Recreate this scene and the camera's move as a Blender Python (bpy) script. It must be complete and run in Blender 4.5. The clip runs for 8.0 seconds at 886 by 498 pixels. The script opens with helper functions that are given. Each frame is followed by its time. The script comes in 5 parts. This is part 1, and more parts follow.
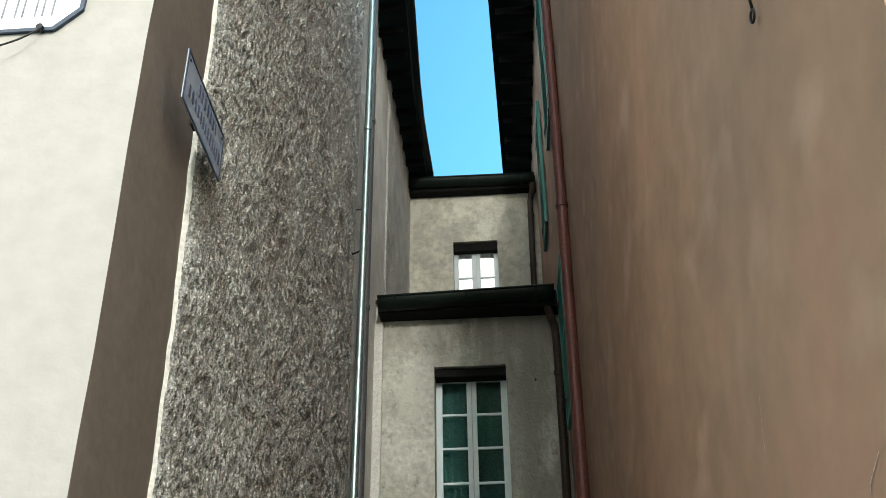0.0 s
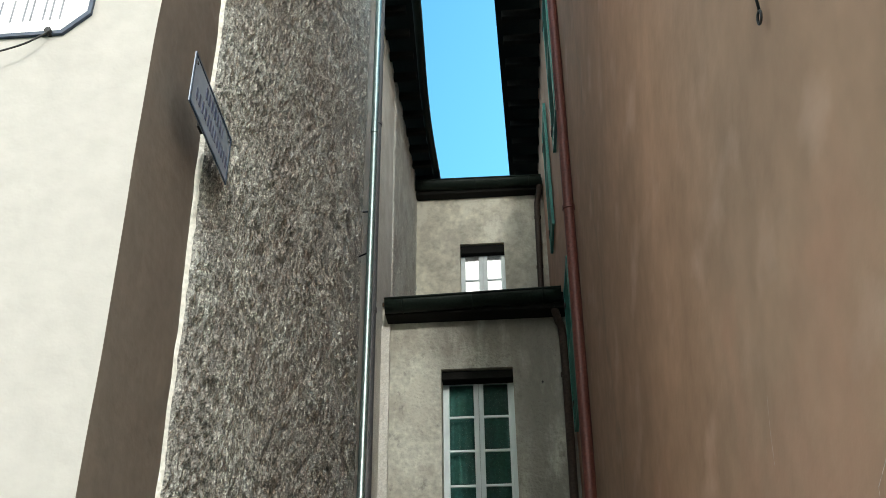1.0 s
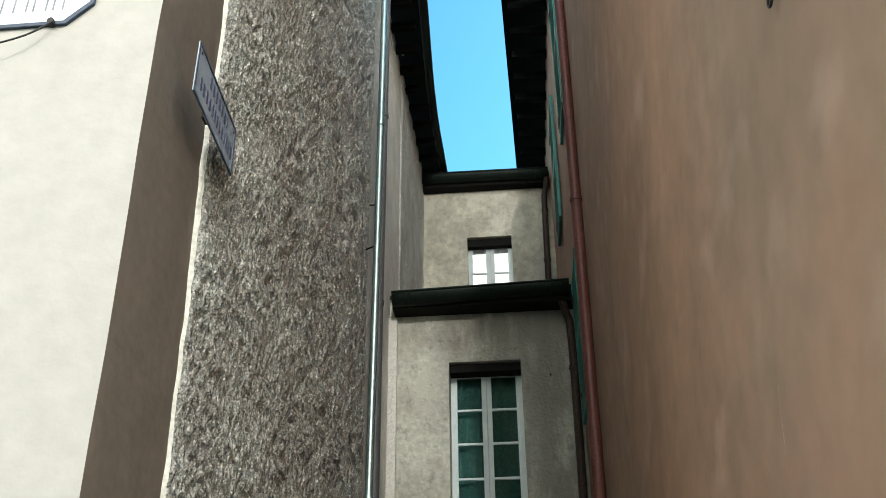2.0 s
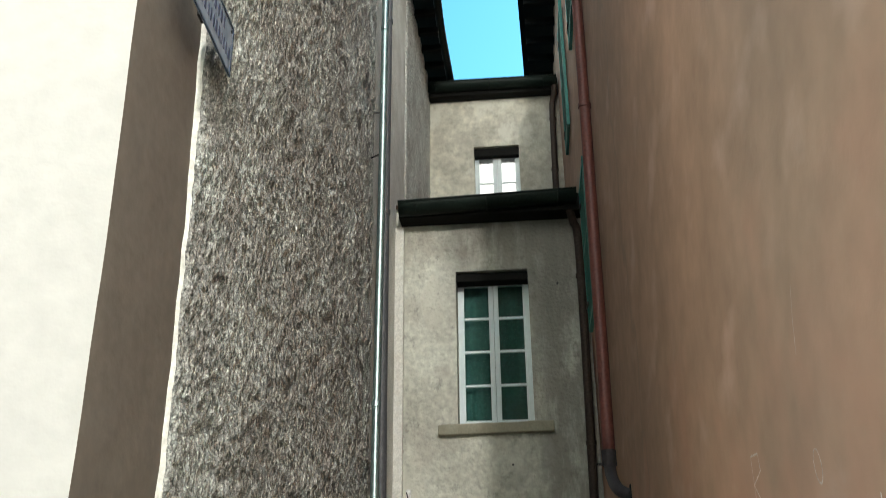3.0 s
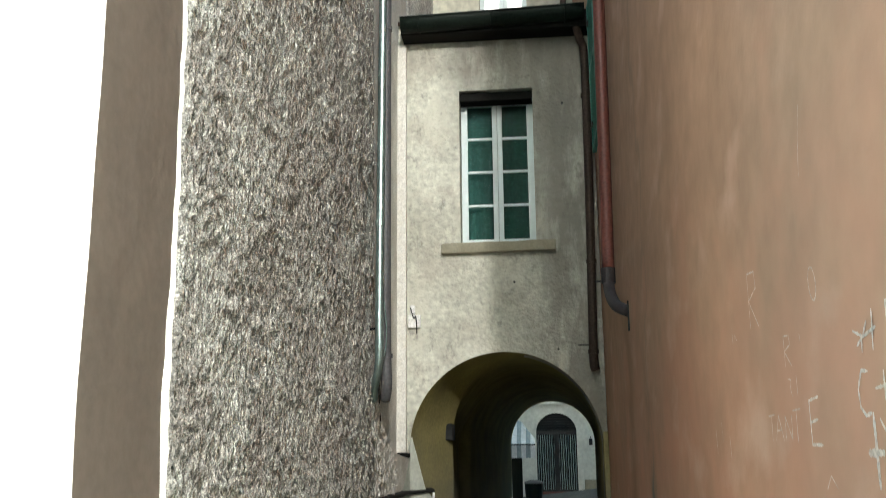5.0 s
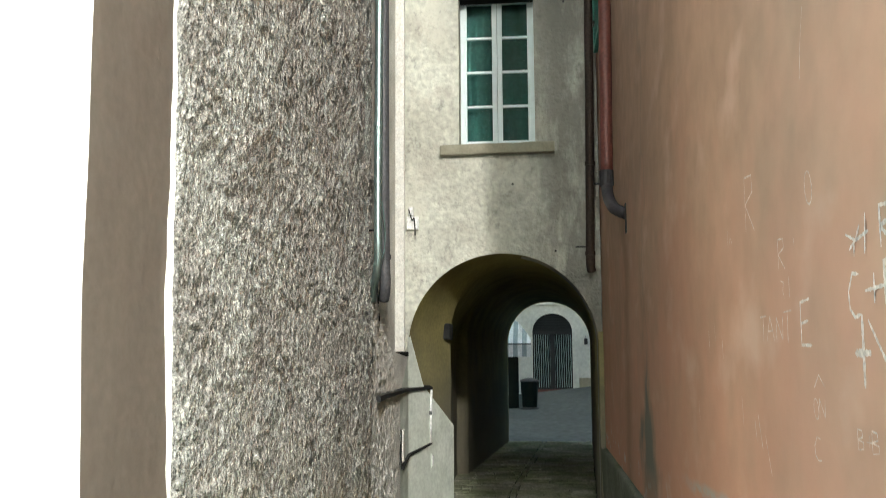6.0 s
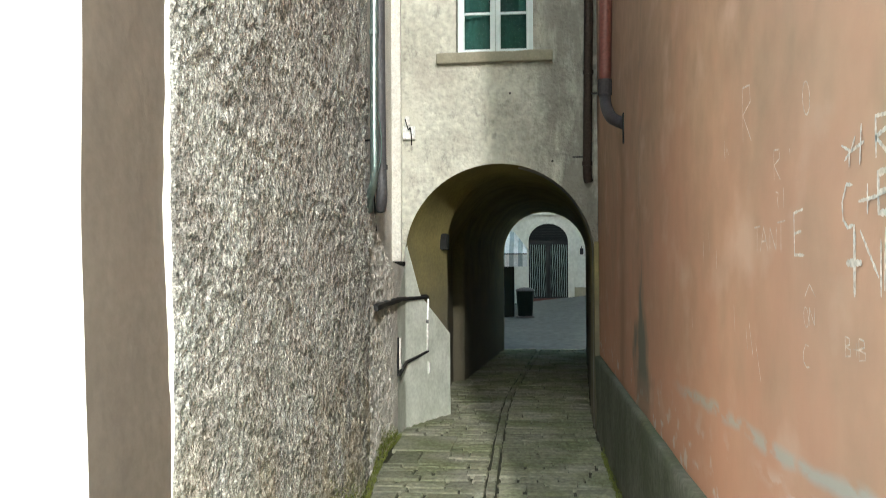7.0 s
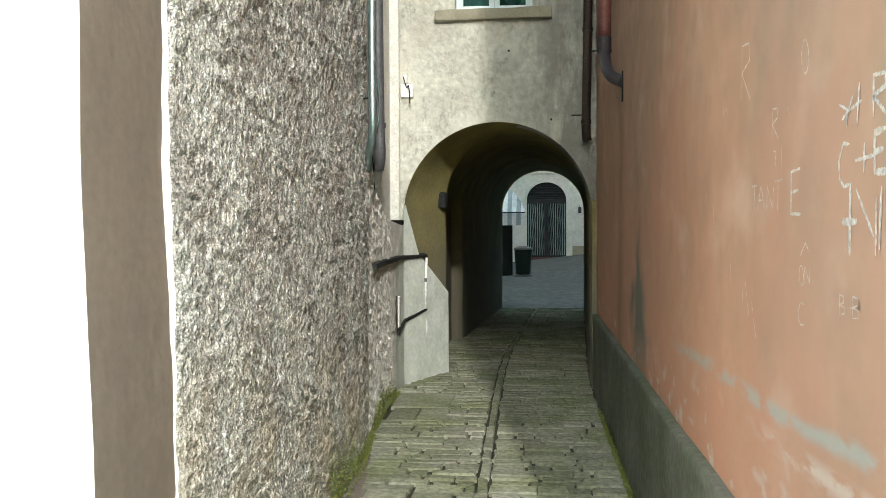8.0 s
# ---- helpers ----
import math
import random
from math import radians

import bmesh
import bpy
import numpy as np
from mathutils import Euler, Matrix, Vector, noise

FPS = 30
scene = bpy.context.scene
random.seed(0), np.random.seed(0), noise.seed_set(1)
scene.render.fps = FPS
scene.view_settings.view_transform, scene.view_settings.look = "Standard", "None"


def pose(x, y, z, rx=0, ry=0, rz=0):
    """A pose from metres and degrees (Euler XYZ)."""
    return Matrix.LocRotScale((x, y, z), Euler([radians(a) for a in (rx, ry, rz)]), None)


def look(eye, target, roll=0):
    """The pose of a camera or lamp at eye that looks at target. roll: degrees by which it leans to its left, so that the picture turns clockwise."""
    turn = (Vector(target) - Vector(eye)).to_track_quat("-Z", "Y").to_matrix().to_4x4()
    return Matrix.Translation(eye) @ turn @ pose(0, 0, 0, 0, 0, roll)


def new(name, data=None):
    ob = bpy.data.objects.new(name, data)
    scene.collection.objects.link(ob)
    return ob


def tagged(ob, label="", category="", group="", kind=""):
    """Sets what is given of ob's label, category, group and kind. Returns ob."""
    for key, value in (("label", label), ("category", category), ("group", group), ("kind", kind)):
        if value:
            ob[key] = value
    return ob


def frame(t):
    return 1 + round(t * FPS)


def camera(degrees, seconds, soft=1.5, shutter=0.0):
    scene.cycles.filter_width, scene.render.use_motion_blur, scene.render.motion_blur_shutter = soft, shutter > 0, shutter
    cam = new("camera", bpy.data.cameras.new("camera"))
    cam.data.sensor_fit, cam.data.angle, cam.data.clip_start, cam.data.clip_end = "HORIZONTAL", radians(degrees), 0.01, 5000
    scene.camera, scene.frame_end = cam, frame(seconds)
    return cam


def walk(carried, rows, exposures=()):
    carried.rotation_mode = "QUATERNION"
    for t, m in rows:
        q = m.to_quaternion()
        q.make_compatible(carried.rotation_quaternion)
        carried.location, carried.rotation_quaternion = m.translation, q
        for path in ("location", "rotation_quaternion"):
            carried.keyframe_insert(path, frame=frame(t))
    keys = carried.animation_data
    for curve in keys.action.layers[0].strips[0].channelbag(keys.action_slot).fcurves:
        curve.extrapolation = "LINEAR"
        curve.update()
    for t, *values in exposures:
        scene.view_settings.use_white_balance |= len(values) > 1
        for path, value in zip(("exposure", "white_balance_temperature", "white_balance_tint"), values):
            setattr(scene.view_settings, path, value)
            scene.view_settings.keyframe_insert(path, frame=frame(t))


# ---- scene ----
# ---------------------------------------------------------------- camera
cam = camera(51.0, 8.0, soft=0.85, shutter=0.5)
#   seconds, yaw, pitch, roll in degrees, metres forward of the standing point
TURNS = [
    (0.0, 3.95, 29.39, -0.76, -0.050),
    (0.5, 4.19, 29.48, -0.69, -0.050),
    (1.0, 4.43, 29.53, -0.60, -0.050),
    (1.2, 4.51, 29.50, -0.60, -0.050),
    (2.3, 5.13, 28.70, -0.61, -0.008),
    (2.5, 5.23, 27.48, -0.62, 0.000),
    (3.0, 5.51, 23.77, -0.61, 0.050),
    (3.5, 5.65, 21.37, -0.59, 0.053),
    (4.0, 5.78, 18.37, -0.66, 0.057),
    (4.5, 5.85, 15.50, -0.52, 0.060),
    (4.7, 5.84, 14.44, -0.50, 0.056),
    (5.8, 5.76, 7.80, -0.33, 0.034),
    (6.0, 5.74, 6.65, -0.30, 0.030),
    (6.5, 5.64, 3.90, -0.28, 0.022),
    (7.0, 5.55, 1.11, -0.30, 0.015),
    (7.5, 5.49, -0.65, -0.29, 0.007),
    (8.0, 5.45, -1.44, -0.28, 0.000),
]


def aim(yaw, pitch, roll, ahead):
    return Matrix.Translation((0.0, ahead, 1.65)) @ pose(0, 0, 0, 90 + pitch, 0, yaw) @ pose(0, 0, 0, 0, 0, roll)


walk(cam, [(t, aim(a, b, c, d)) for t, a, b, c, d in TURNS],
     exposures=[(0.0, 2.32), (2.4, 2.4), (3.5, 2.78), (4.5, 3.06), (6.0, 3.36), (8.0, 3.58)])

# ---------------------------------------------------------------- light
SUN_EL, SUN_AZ = 38.0, 42.0          # degrees; azimuth from +y towards +x
world = bpy.data.worlds.new("sky")
scene.world = world
world.use_nodes = True
wn = world.node_tree.nodes
wl = world.node_tree.links
sky = wn.new("ShaderNodeTexSky")
sky.sky_type = "NISHITA"
sky.sun_disc = False
sky.sun_elevation = radians(SUN_EL)
sky.sun_rotation = radians(SUN_AZ)
sky.air_density, sky.dust_density, sky.ozone_density = 1.0, 0.6, 1.0
wn["Background"].inputs["Strength"].default_value = 0.05
tone = wn.new("ShaderNodeMix")             # deep cyan-blue of the clear sky
tone.data_type, tone.blend_type = "RGBA", "MULTIPLY"
tone.inputs[0].default_value = 1.0
tone.inputs[7].default_value = (0.40, 1.0, 1.05, 1)
wl.new(sky.outputs[0], tone.inputs[6])
wl.new(tone.outputs[2], wn["Background"].inputs["Color"])

sun_data = bpy.data.lights.new("sun", "SUN")
sun_data.energy, sun_data.angle, sun_data.color = 5.0, radians(0.6), (1.0, 0.965, 0.91)
sun = new("sun", sun_data)
sx, sy = math.sin(radians(SUN_AZ)), math.cos(radians(SUN_AZ))
sun.matrix_world = look((sx * 30, sy * 30, 30 * math.tan(radians(SUN_EL))), (0, 0, 0))

# added area lamp, standing for sunlight thrown back by an unseen casement opposite
glint_data = bpy.data.lights.new("glint_lamp", "AREA")
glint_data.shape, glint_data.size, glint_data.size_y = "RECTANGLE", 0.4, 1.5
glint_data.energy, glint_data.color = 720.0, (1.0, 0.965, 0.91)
glint = new("glint_lamp", glint_data)
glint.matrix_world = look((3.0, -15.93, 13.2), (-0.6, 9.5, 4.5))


# ---------------------------------------------------------------- materials
def mat(name, base, second=None, rough=0.85, metal=0.0, scale=3.0, amount=0.5, fine=40.0, fine_amount=0.25,
        bump=0.2, bump_scale=60.0, stretch=(1, 1, 1), distance=0.01, spec=0.4):
    """Two tones mixed by large stains, modulated by fine grain, with a small relief."""
    m = bpy.data.materials.new(name)
    m.use_nodes = True
    n, l = m.node_tree.nodes, m.node_tree.links
    b = n["Principled BSDF"]
    b.inputs["Roughness"].default_value = rough
    b.inputs["Metallic"].default_value = metal
    b.inputs["Specular IOR Level"].default_value = spec
    co = n.new("ShaderNodeNewGeometry")
    mp = n.new("ShaderNodeMapping")
    mp.inputs["Scale"].default_value = stretch
    l.new(co.outputs["Position"], mp.inputs["Vector"])
    big = n.new("ShaderNodeTexNoise")
    big.inputs["Scale"].default_value, big.inputs["Detail"].default_value = scale, 6
    l.new(mp.outputs[0], big.inputs["Vector"])
    ramp = n.new("ShaderNodeMapRange")
    ramp.inputs[1].default_value, ramp.inputs[2].default_value = 0.36, 0.64
    ramp.inputs[3].default_value, ramp.inputs[4].default_value = 0, amount
    l.new(big.outputs["Fac"], ramp.inputs[0])
    mix = n.new("ShaderNodeMix")
    mix.data_type = "RGBA"
    mix.inputs[6].default_value = (*base, 1)
    mix.inputs[7].default_value = (*(second or [c * 0.7 for c in base]), 1)
    l.new(ramp.outputs[0], mix.inputs[0])
    grain = n.new("ShaderNodeTexNoise")
    grain.inputs["Scale"].default_value, grain.inputs["Detail"].default_value = fine, 3
    l.new(co.outputs["Position"], grain.inputs["Vector"])
    gr = n.new("ShaderNodeMapRange")
    gr.inputs[1].default_value, gr.inputs[2].default_value = 0.3, 0.7
    gr.inputs[3].default_value, gr.inputs[4].default_value = 1 - fine_amount, 1 + fine_amount
    l.new(grain.outputs["Fac"], gr.inputs[0])
    mul = n.new("ShaderNodeMix")
    mul.data_type, mul.blend_type = "RGBA", "MULTIPLY"
    mul.inputs[0].default_value = 1
    l.new(mix.outputs[2], mul.inputs[6])
    l.new(gr.outputs[0], mul.inputs[7])
    l.new(mul.outputs[2], b.inputs["Base Color"])
    if bump:
        bn = n.new("ShaderNodeTexNoise")
        bn.inputs["Scale"].default_value, bn.inputs["Detail"].default_value = bump_scale, 4
        l.new(co.outputs["Position"], bn.inputs["Vector"])
        bp = n.new("ShaderNodeBump")
        bp.inputs["Strength"].default_value, bp.inputs["Distance"].default_value = bump, distance
        l.new(bn.outputs["Fac"], bp.inputs["Height"])
        l.new(bp.outputs[0], b.inputs["Normal"])
    return m


CREAM = mat("cream_paint", (0.435, 0.415, 0.388), (0.405, 0.385, 0.36), scale=2.0, fine=12, fine_amount=0.05, bump=0.25, bump_scale=25)
BROWN = mat("brown_paint", (0.19, 0.16, 0.13), (0.15, 0.125, 0.105), scale=2.2, amount=0.9, fine=25, fine_amount=0.08, bump=0.5, bump_scale=9, distance=0.02,
            stretch=(1, 1, 0.4))
ORANGE = mat("orange_limewash", (0.425, 0.26, 0.172), (0.345, 0.213, 0.142), scale=1.5, amount=0.9, fine=7, fine_amount=0.09,
             bump=0.25, bump_scale=18, stretch=(1, 0.55, 0.8))


def weather_orange(m):
    """Redder, fresher limewash low down, a bare grey filler streak at hip height and a dark flame-shaped stain."""
    n, l = m.node_tree.nodes, m.node_tree.links
    b = n["Principled BSDF"]
    src = b.inputs["Base Color"].links[0].from_socket
    geo = n.new("ShaderNodeNewGeometry")
    sep = n.new("ShaderNodeSeparateXYZ")
    l.new(geo.outputs["Position"], sep.inputs[0])

    def math_node(op, x, y=None, clamp=False):
        k = n.new("ShaderNodeMath")
        k.operation, k.use_clamp = op, clamp
        for i, v in enumerate((x, y)):
            if v is None:
                continue
            if isinstance(v, (int, float)):
                k.inputs[i].default_value = v
            else:
                l.new(v, k.inputs[i])
        return k.outputs[0]

    def rng(x, a, c, lo=0.0, hi=1.0):
        k = n.new("ShaderNodeMapRange")
        for i, v in enumerate((a, c, lo, hi)):
            k.inputs[i + 1].default_value = v
        l.new(x, k.inputs[0])
        return k.outputs[0]

    def tex(scale, stretch, detail=5):
        mp = n.new("ShaderNodeMapping")
        mp.inputs["Scale"].default_value = stretch
        l.new(geo.outputs["Position"], mp.inputs["Vector"])
        t = n.new("ShaderNodeTexNoise")
        t.inputs["Scale"].default_value, t.inputs["Detail"].default_value = scale, detail
        l.new(mp.outputs[0], t.inputs["Vector"])
        return t.outputs["Fac"]

    def blend(colour, fac, prev, mode="MIX"):
        k = n.new("ShaderNodeMix")
        k.data_type, k.blend_type = "RGBA", mode
        l.new(fac, k.inputs[0])
        l.new(prev, k.inputs[6])
        k.inputs[7].default_value = (*colour, 1)
        return k.outputs[2]

    Y, Z = sep.outputs["Y"], sep.outputs["Z"]
    wob = tex(2.2, (1, 1, 1))
    # fresh red limewash low down
    zz = math_node("ADD", Z, rng(wob, 0.3, 0.7, -0.7, 0.7))
    col = blend((0.51, 0.245, 0.16), rng(zz, 2.6, 0.9, 0.0, 0.75), src)
    # vertical rain streaks
    col = blend((0.62, 0.58, 0.52), rng(tex(1.8, (1, 0.8, 0.4)), 0.50, 0.78, 0.0, 0.3), col, "MULTIPLY")
    # pale chalky abrasions
    col = blend((0.54, 0.36, 0.27), rng(tex(3.0, (1, 0.6, 0.9), 8), 0.56, 0.72, 0.0, 0.6), col)
    # bare filler streak
    lift = math_node("ADD", rng(Y, 1.5, 4.5, 1.175, 1.09), rng(wob, 0.3, 0.7, -0.02, 0.02))
    line = math_node("ABSOLUTE", math_node("SUBTRACT", Z, lift))
    near = math_node("MULTIPLY", rng(Y, 4.6, 4.0), rng(line, 0.034, 0.008))
    near = math_node("MULTIPLY", near, rng(tex(9.0, (1, 0.6, 1.5), 8), 0.41, 0.52), True)
    col = blend((0.36, 0.35, 0.315), math_node("MULTIPLY", near, 0.75), col)
    # a second, thinner one below
    low = math_node("ABSOLUTE", math_node("SUBTRACT", Z, rng(Y, 1.5, 2.7, 1.10, 1.05)))
    low = math_node("MULTIPLY", rng(Y, 3.0, 2.4), rng(low, 0.04, 0.005))
    low = math_node("MULTIPLY", low, rng(tex(14.0, (1, 0.5, 1.6), 8), 0.46, 0.56), True)
    col = blend((0.56, 0.42, 0.35), math_node("MULTIPLY", low, 0.8), col)
    # scattered bare spots below it
    spot = math_node("MULTIPLY", rng(tex(7.0, (1, 0.9, 1.4), 6), 0.58, 0.66), rng(Z, 1.1, 0.85))
    col = blend((0.50, 0.44, 0.39), math_node("MULTIPLY", spot, 0.7), col)
    # brown damp run under the pipe bend
    run = math_node("ABSOLUTE", math_node("SUBTRACT", Y, rng(wob, 0.3, 0.7, 6.85, 7.15)))
    run = math_node("MULTIPLY", rng(run, 0.32, 0.05), rng(Z, 2.75, 2.45), True)
    col = blend((0.26, 0.14, 0.085), math_node("MULTIPLY", run, 0.6), col)
    # dark flame-shaped stain
    yy = math_node("ABSOLUTE", math_node("SUBTRACT", Y, rng(wob, 0.3, 0.7, 5.65, 6.05)))
    wide = rng(Z, 1.05, 1.7, 0.46, 0.0)
    flame = rng(math_node("SUBTRACT", yy, wide), 0.06, -0.16)
    col = blend((0.15, 0.145, 0.115), math_node("MULTIPLY", flame, rng(Z, 0.82, 1.0, 0.5, 1.0)), col)
    l.new(col, b.inputs["Base Color"])


weather_orange(ORANGE)
ROUGH = mat("roughcast", (0.585, 0.59, 0.55), (0.41, 0.39, 0.36), scale=2.4, amount=0.9, fine=150, fine_amount=0.4,
            bump=1.0, bump_scale=130, distance=0.018)


def pebbles(m):
    """Single stones of the thrown coat in their own tones."""
    n, l = m.node_tree.nodes, m.node_tree.links
    b = n["Principled BSDF"]
    src = b.inputs["Base Color"].links[0].from_socket
    geo = n.new("ShaderNodeNewGeometry")
    v = n.new("ShaderNodeTexVoronoi")
    v.inputs["Scale"].default_value = 120
    mp = n.new("ShaderNodeMapping")
    mp.inputs["Scale"].default_value = (1, 1, 0.8)
    l.new(geo.outputs["Position"], mp.inputs["Vector"])
    l.new(mp.outputs[0], v.inputs["Vector"])
    sep = n.new("ShaderNodeSeparateColor")
    l.new(v.outputs["Color"], sep.inputs[0])
    r = n.new("ShaderNodeMapRange")
    r.inputs[3].default_value, r.inputs[4].default_value = 0.6, 1.4
    l.new(sep.outputs[0], r.inputs[0])
    mul = n.new("ShaderNodeMix")
    mul.data_type, mul.blend_type = "RGBA", "MULTIPLY"
    mul.inputs[0].default_value = 1
    l.new(src, mul.inputs[6])
    l.new(r.outputs[0], mul.inputs[7])
    # coarser light and dark strokes: shade of the relief put into the mortar's colour
    mp2 = n.new("ShaderNodeMapping")
    mp2.inputs["Scale"].default_value = (1, 1, 0.6)
    l.new(geo.outputs["Position"], mp2.inputs["Vector"])
    st = n.new("ShaderNodeTexNoise")
    st.inputs["Scale"].default_value, st.inputs["Detail"].default_value = 70, 3
    l.new(mp2.outputs[0], st.inputs["Vector"])
    sr = n.new("ShaderNodeMapRange")
    sr.inputs[1].default_value, sr.inputs[2].default_value = 0.40, 0.60
    sr.inputs[3].default_value, sr.inputs[4].default_value = 0.72, 1.2
    l.new(st.outputs["Fac"], sr.inputs[0])
    mul2 = n.new("ShaderNodeMix")
    mul2.data_type, mul2.blend_type = "RGBA", "MULTIPLY"
    mul2.inputs[0].default_value = 1
    l.new(mul.outputs[2], mul2.inputs[6])
    l.new(sr.outputs[0], mul2.inputs[7])
    # yellowish splash zone with algae near the foot
    xyz = n.new("ShaderNodeSeparateXYZ")
    l.new(geo.outputs["Position"], xyz.inputs[0])
    wob = n.new("ShaderNodeTexNoise")
    wob.inputs["Scale"].default_value, wob.inputs["Detail"].default_value = 2.5, 6
    l.new(geo.outputs["Position"], wob.inputs["Vector"])
    # coat lifted in tone along y: light further in is put into the colour
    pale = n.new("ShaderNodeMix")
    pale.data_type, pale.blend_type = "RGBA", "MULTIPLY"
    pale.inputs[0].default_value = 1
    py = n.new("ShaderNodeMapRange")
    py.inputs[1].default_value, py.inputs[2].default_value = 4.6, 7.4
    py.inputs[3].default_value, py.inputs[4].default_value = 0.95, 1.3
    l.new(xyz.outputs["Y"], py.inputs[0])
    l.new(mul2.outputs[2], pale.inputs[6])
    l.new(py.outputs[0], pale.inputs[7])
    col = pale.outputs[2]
    for z0, z1, tone, amount in ((1.35, 0.6, (0.52, 0.45, 0.31), 0.6), (0.42, 0.02, (0.24, 0.27, 0.12), 0.8)):
        h = n.new("ShaderNodeMapRange")
        h.inputs[1].default_value, h.inputs[2].default_value = z0, z1
        h.inputs[4].default_value = amount
        l.new(xyz.outputs["Z"], h.inputs[0])
        w = n.new("ShaderNodeMapRange")
        w.inputs[1].default_value, w.inputs[2].default_value = 0.38, 0.6
        l.new(wob.outputs["Fac"], w.inputs[0])
        f = n.new("ShaderNodeMath")
        f.operation = "MULTIPLY"
        l.new(h.outputs[0], f.inputs[0])
        l.new(w.outputs[0], f.inputs[1])
        k = n.new("ShaderNodeMix")
        k.data_type = "RGBA"
        l.new(f.outputs[0], k.inputs[0])
        l.new(col, k.inputs[6])
        k.inputs[7].default_value = (*tone, 1)
        col = k.outputs[2]
    l.new(col, b.inputs["Base Color"])


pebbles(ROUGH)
LIME = mat("lime_edge", (0.84, 0.83, 0.77), (0.68, 0.65, 0.57), scale=16, fine=60, fine_amount=0.15, bump=0.8)
PLASTER = mat("old_plaster", (0.685, 0.69, 0.60), (0.49, 0.485, 0.41), scale=1.3, amount=0.85, fine=16, fine_amount=0.22,
              bump=1.0, bump_scale=28, distance=0.022)


def damp_and_shade(m, x_from, x_to, spots=1.0, gutter_shade=0.0):
    """Mould drips mixed with painted shade towards the downpipe, pinkish bald patches elsewhere."""
    n, l = m.node_tree.nodes, m.node_tree.links
    b = n["Principled BSDF"]
    col = b.inputs["Base Color"].links[0].from_socket
    geo = n.new("ShaderNodeNewGeometry")
    sep = n.new("ShaderNodeSeparateXYZ")
    l.new(geo.outputs["Position"], sep.inputs[0])

    def rng(x, a, c, lo=0.0, hi=1.0):
        k = n.new("ShaderNodeMapRange")
        for i, v in enumerate((a, c, lo, hi)):
            k.inputs[i + 1].default_value = v
        l.new(x, k.inputs[0])
        return k.outputs[0]

    def tex(scale, stretch, detail=7):
        mp = n.new("ShaderNodeMapping")
        mp.inputs["Scale"].default_value = stretch
        l.new(geo.outputs["Position"], mp.inputs["Vector"])
        t = n.new("ShaderNodeTexNoise")
        t.inputs["Scale"].default_value, t.inputs["Detail"].default_value = scale, detail
        t.inputs["Roughness"].default_value = 0.65
        l.new(mp.outputs[0], t.inputs["Vector"])
        return t.outputs["Fac"]

    def blend(colour, fac, prev):
        k = n.new("ShaderNodeMix")
        k.data_type = "RGBA"
        l.new(fac, k.inputs[0])
        l.new(prev, k.inputs[6])
        k.inputs[7].default_value = (*colour, 1)
        return k.outputs[2]

    def times(a, c):
        k = n.new("ShaderNodeMath")
        k.operation = "MULTIPLY"
        l.new(a, k.inputs[0])
        l.new(c, k.inputs[1])
        return k.outputs[0]

    col = blend((0.42, 0.39, 0.33), rng(tex(2.1, (1, 1, 1)), 0.52, 0.62, 0, 0.5), col)
    col = blend((0.68, 0.67, 0.575), rng(tex(1.7, (1, 1, 0.8)), 0.52, 0.60, 0, 0.8), col)
    # mould, deepened to carry the shade on the right of the wall
    col = blend((0.165, 0.157, 0.138), times(rng(tex(3.4, (1.4, 1, 0.4)), 0.24, 0.52, 0.12, 0.84), rng(sep.outputs["X"], x_from, x_to)), col)
    if gutter_shade:
        # shade below the gutter, right of the lit strip, put into the colour
        col = blend((0.19, 0.18, 0.155), times(times(rng(tex(2.6, (1.6, 1, 0.35)), 0.28, 0.5, 0.3, 0.85), rng(sep.outputs["X"], -1.05, -0.7)), rng(sep.outputs["Z"], gutter_shade - 1.3, gutter_shade - 0.2)), col)
    col = blend((0.17, 0.16, 0.14), rng(tex(9.0, (1, 1, 0.7)), 0.58, 0.68, 0, 0.6 * spots), col)
    l.new(col, b.inputs["Base Color"])


damp_and_shade(PLASTER, -0.4, 0.22, 0.9, 6.0)
PLASTER_UP = mat("old_plaster_upper", (0.62, 0.595, 0.49), (0.44, 0.42, 0.345), scale=2.6, amount=0.85, fine=12, fine_amount=0.2,
                 bump=0.6, bump_scale=30, distance=0.015)
damp_and_shade(PLASTER_UP, -0.1, 0.7, 0.15)
VAULT = mat("vault_ochre", (0.34, 0.29, 0.10), (0.23, 0.195, 0.065), scale=2.5, amount=0.9, fine=30, fine_amount=0.15, bump=0.4)


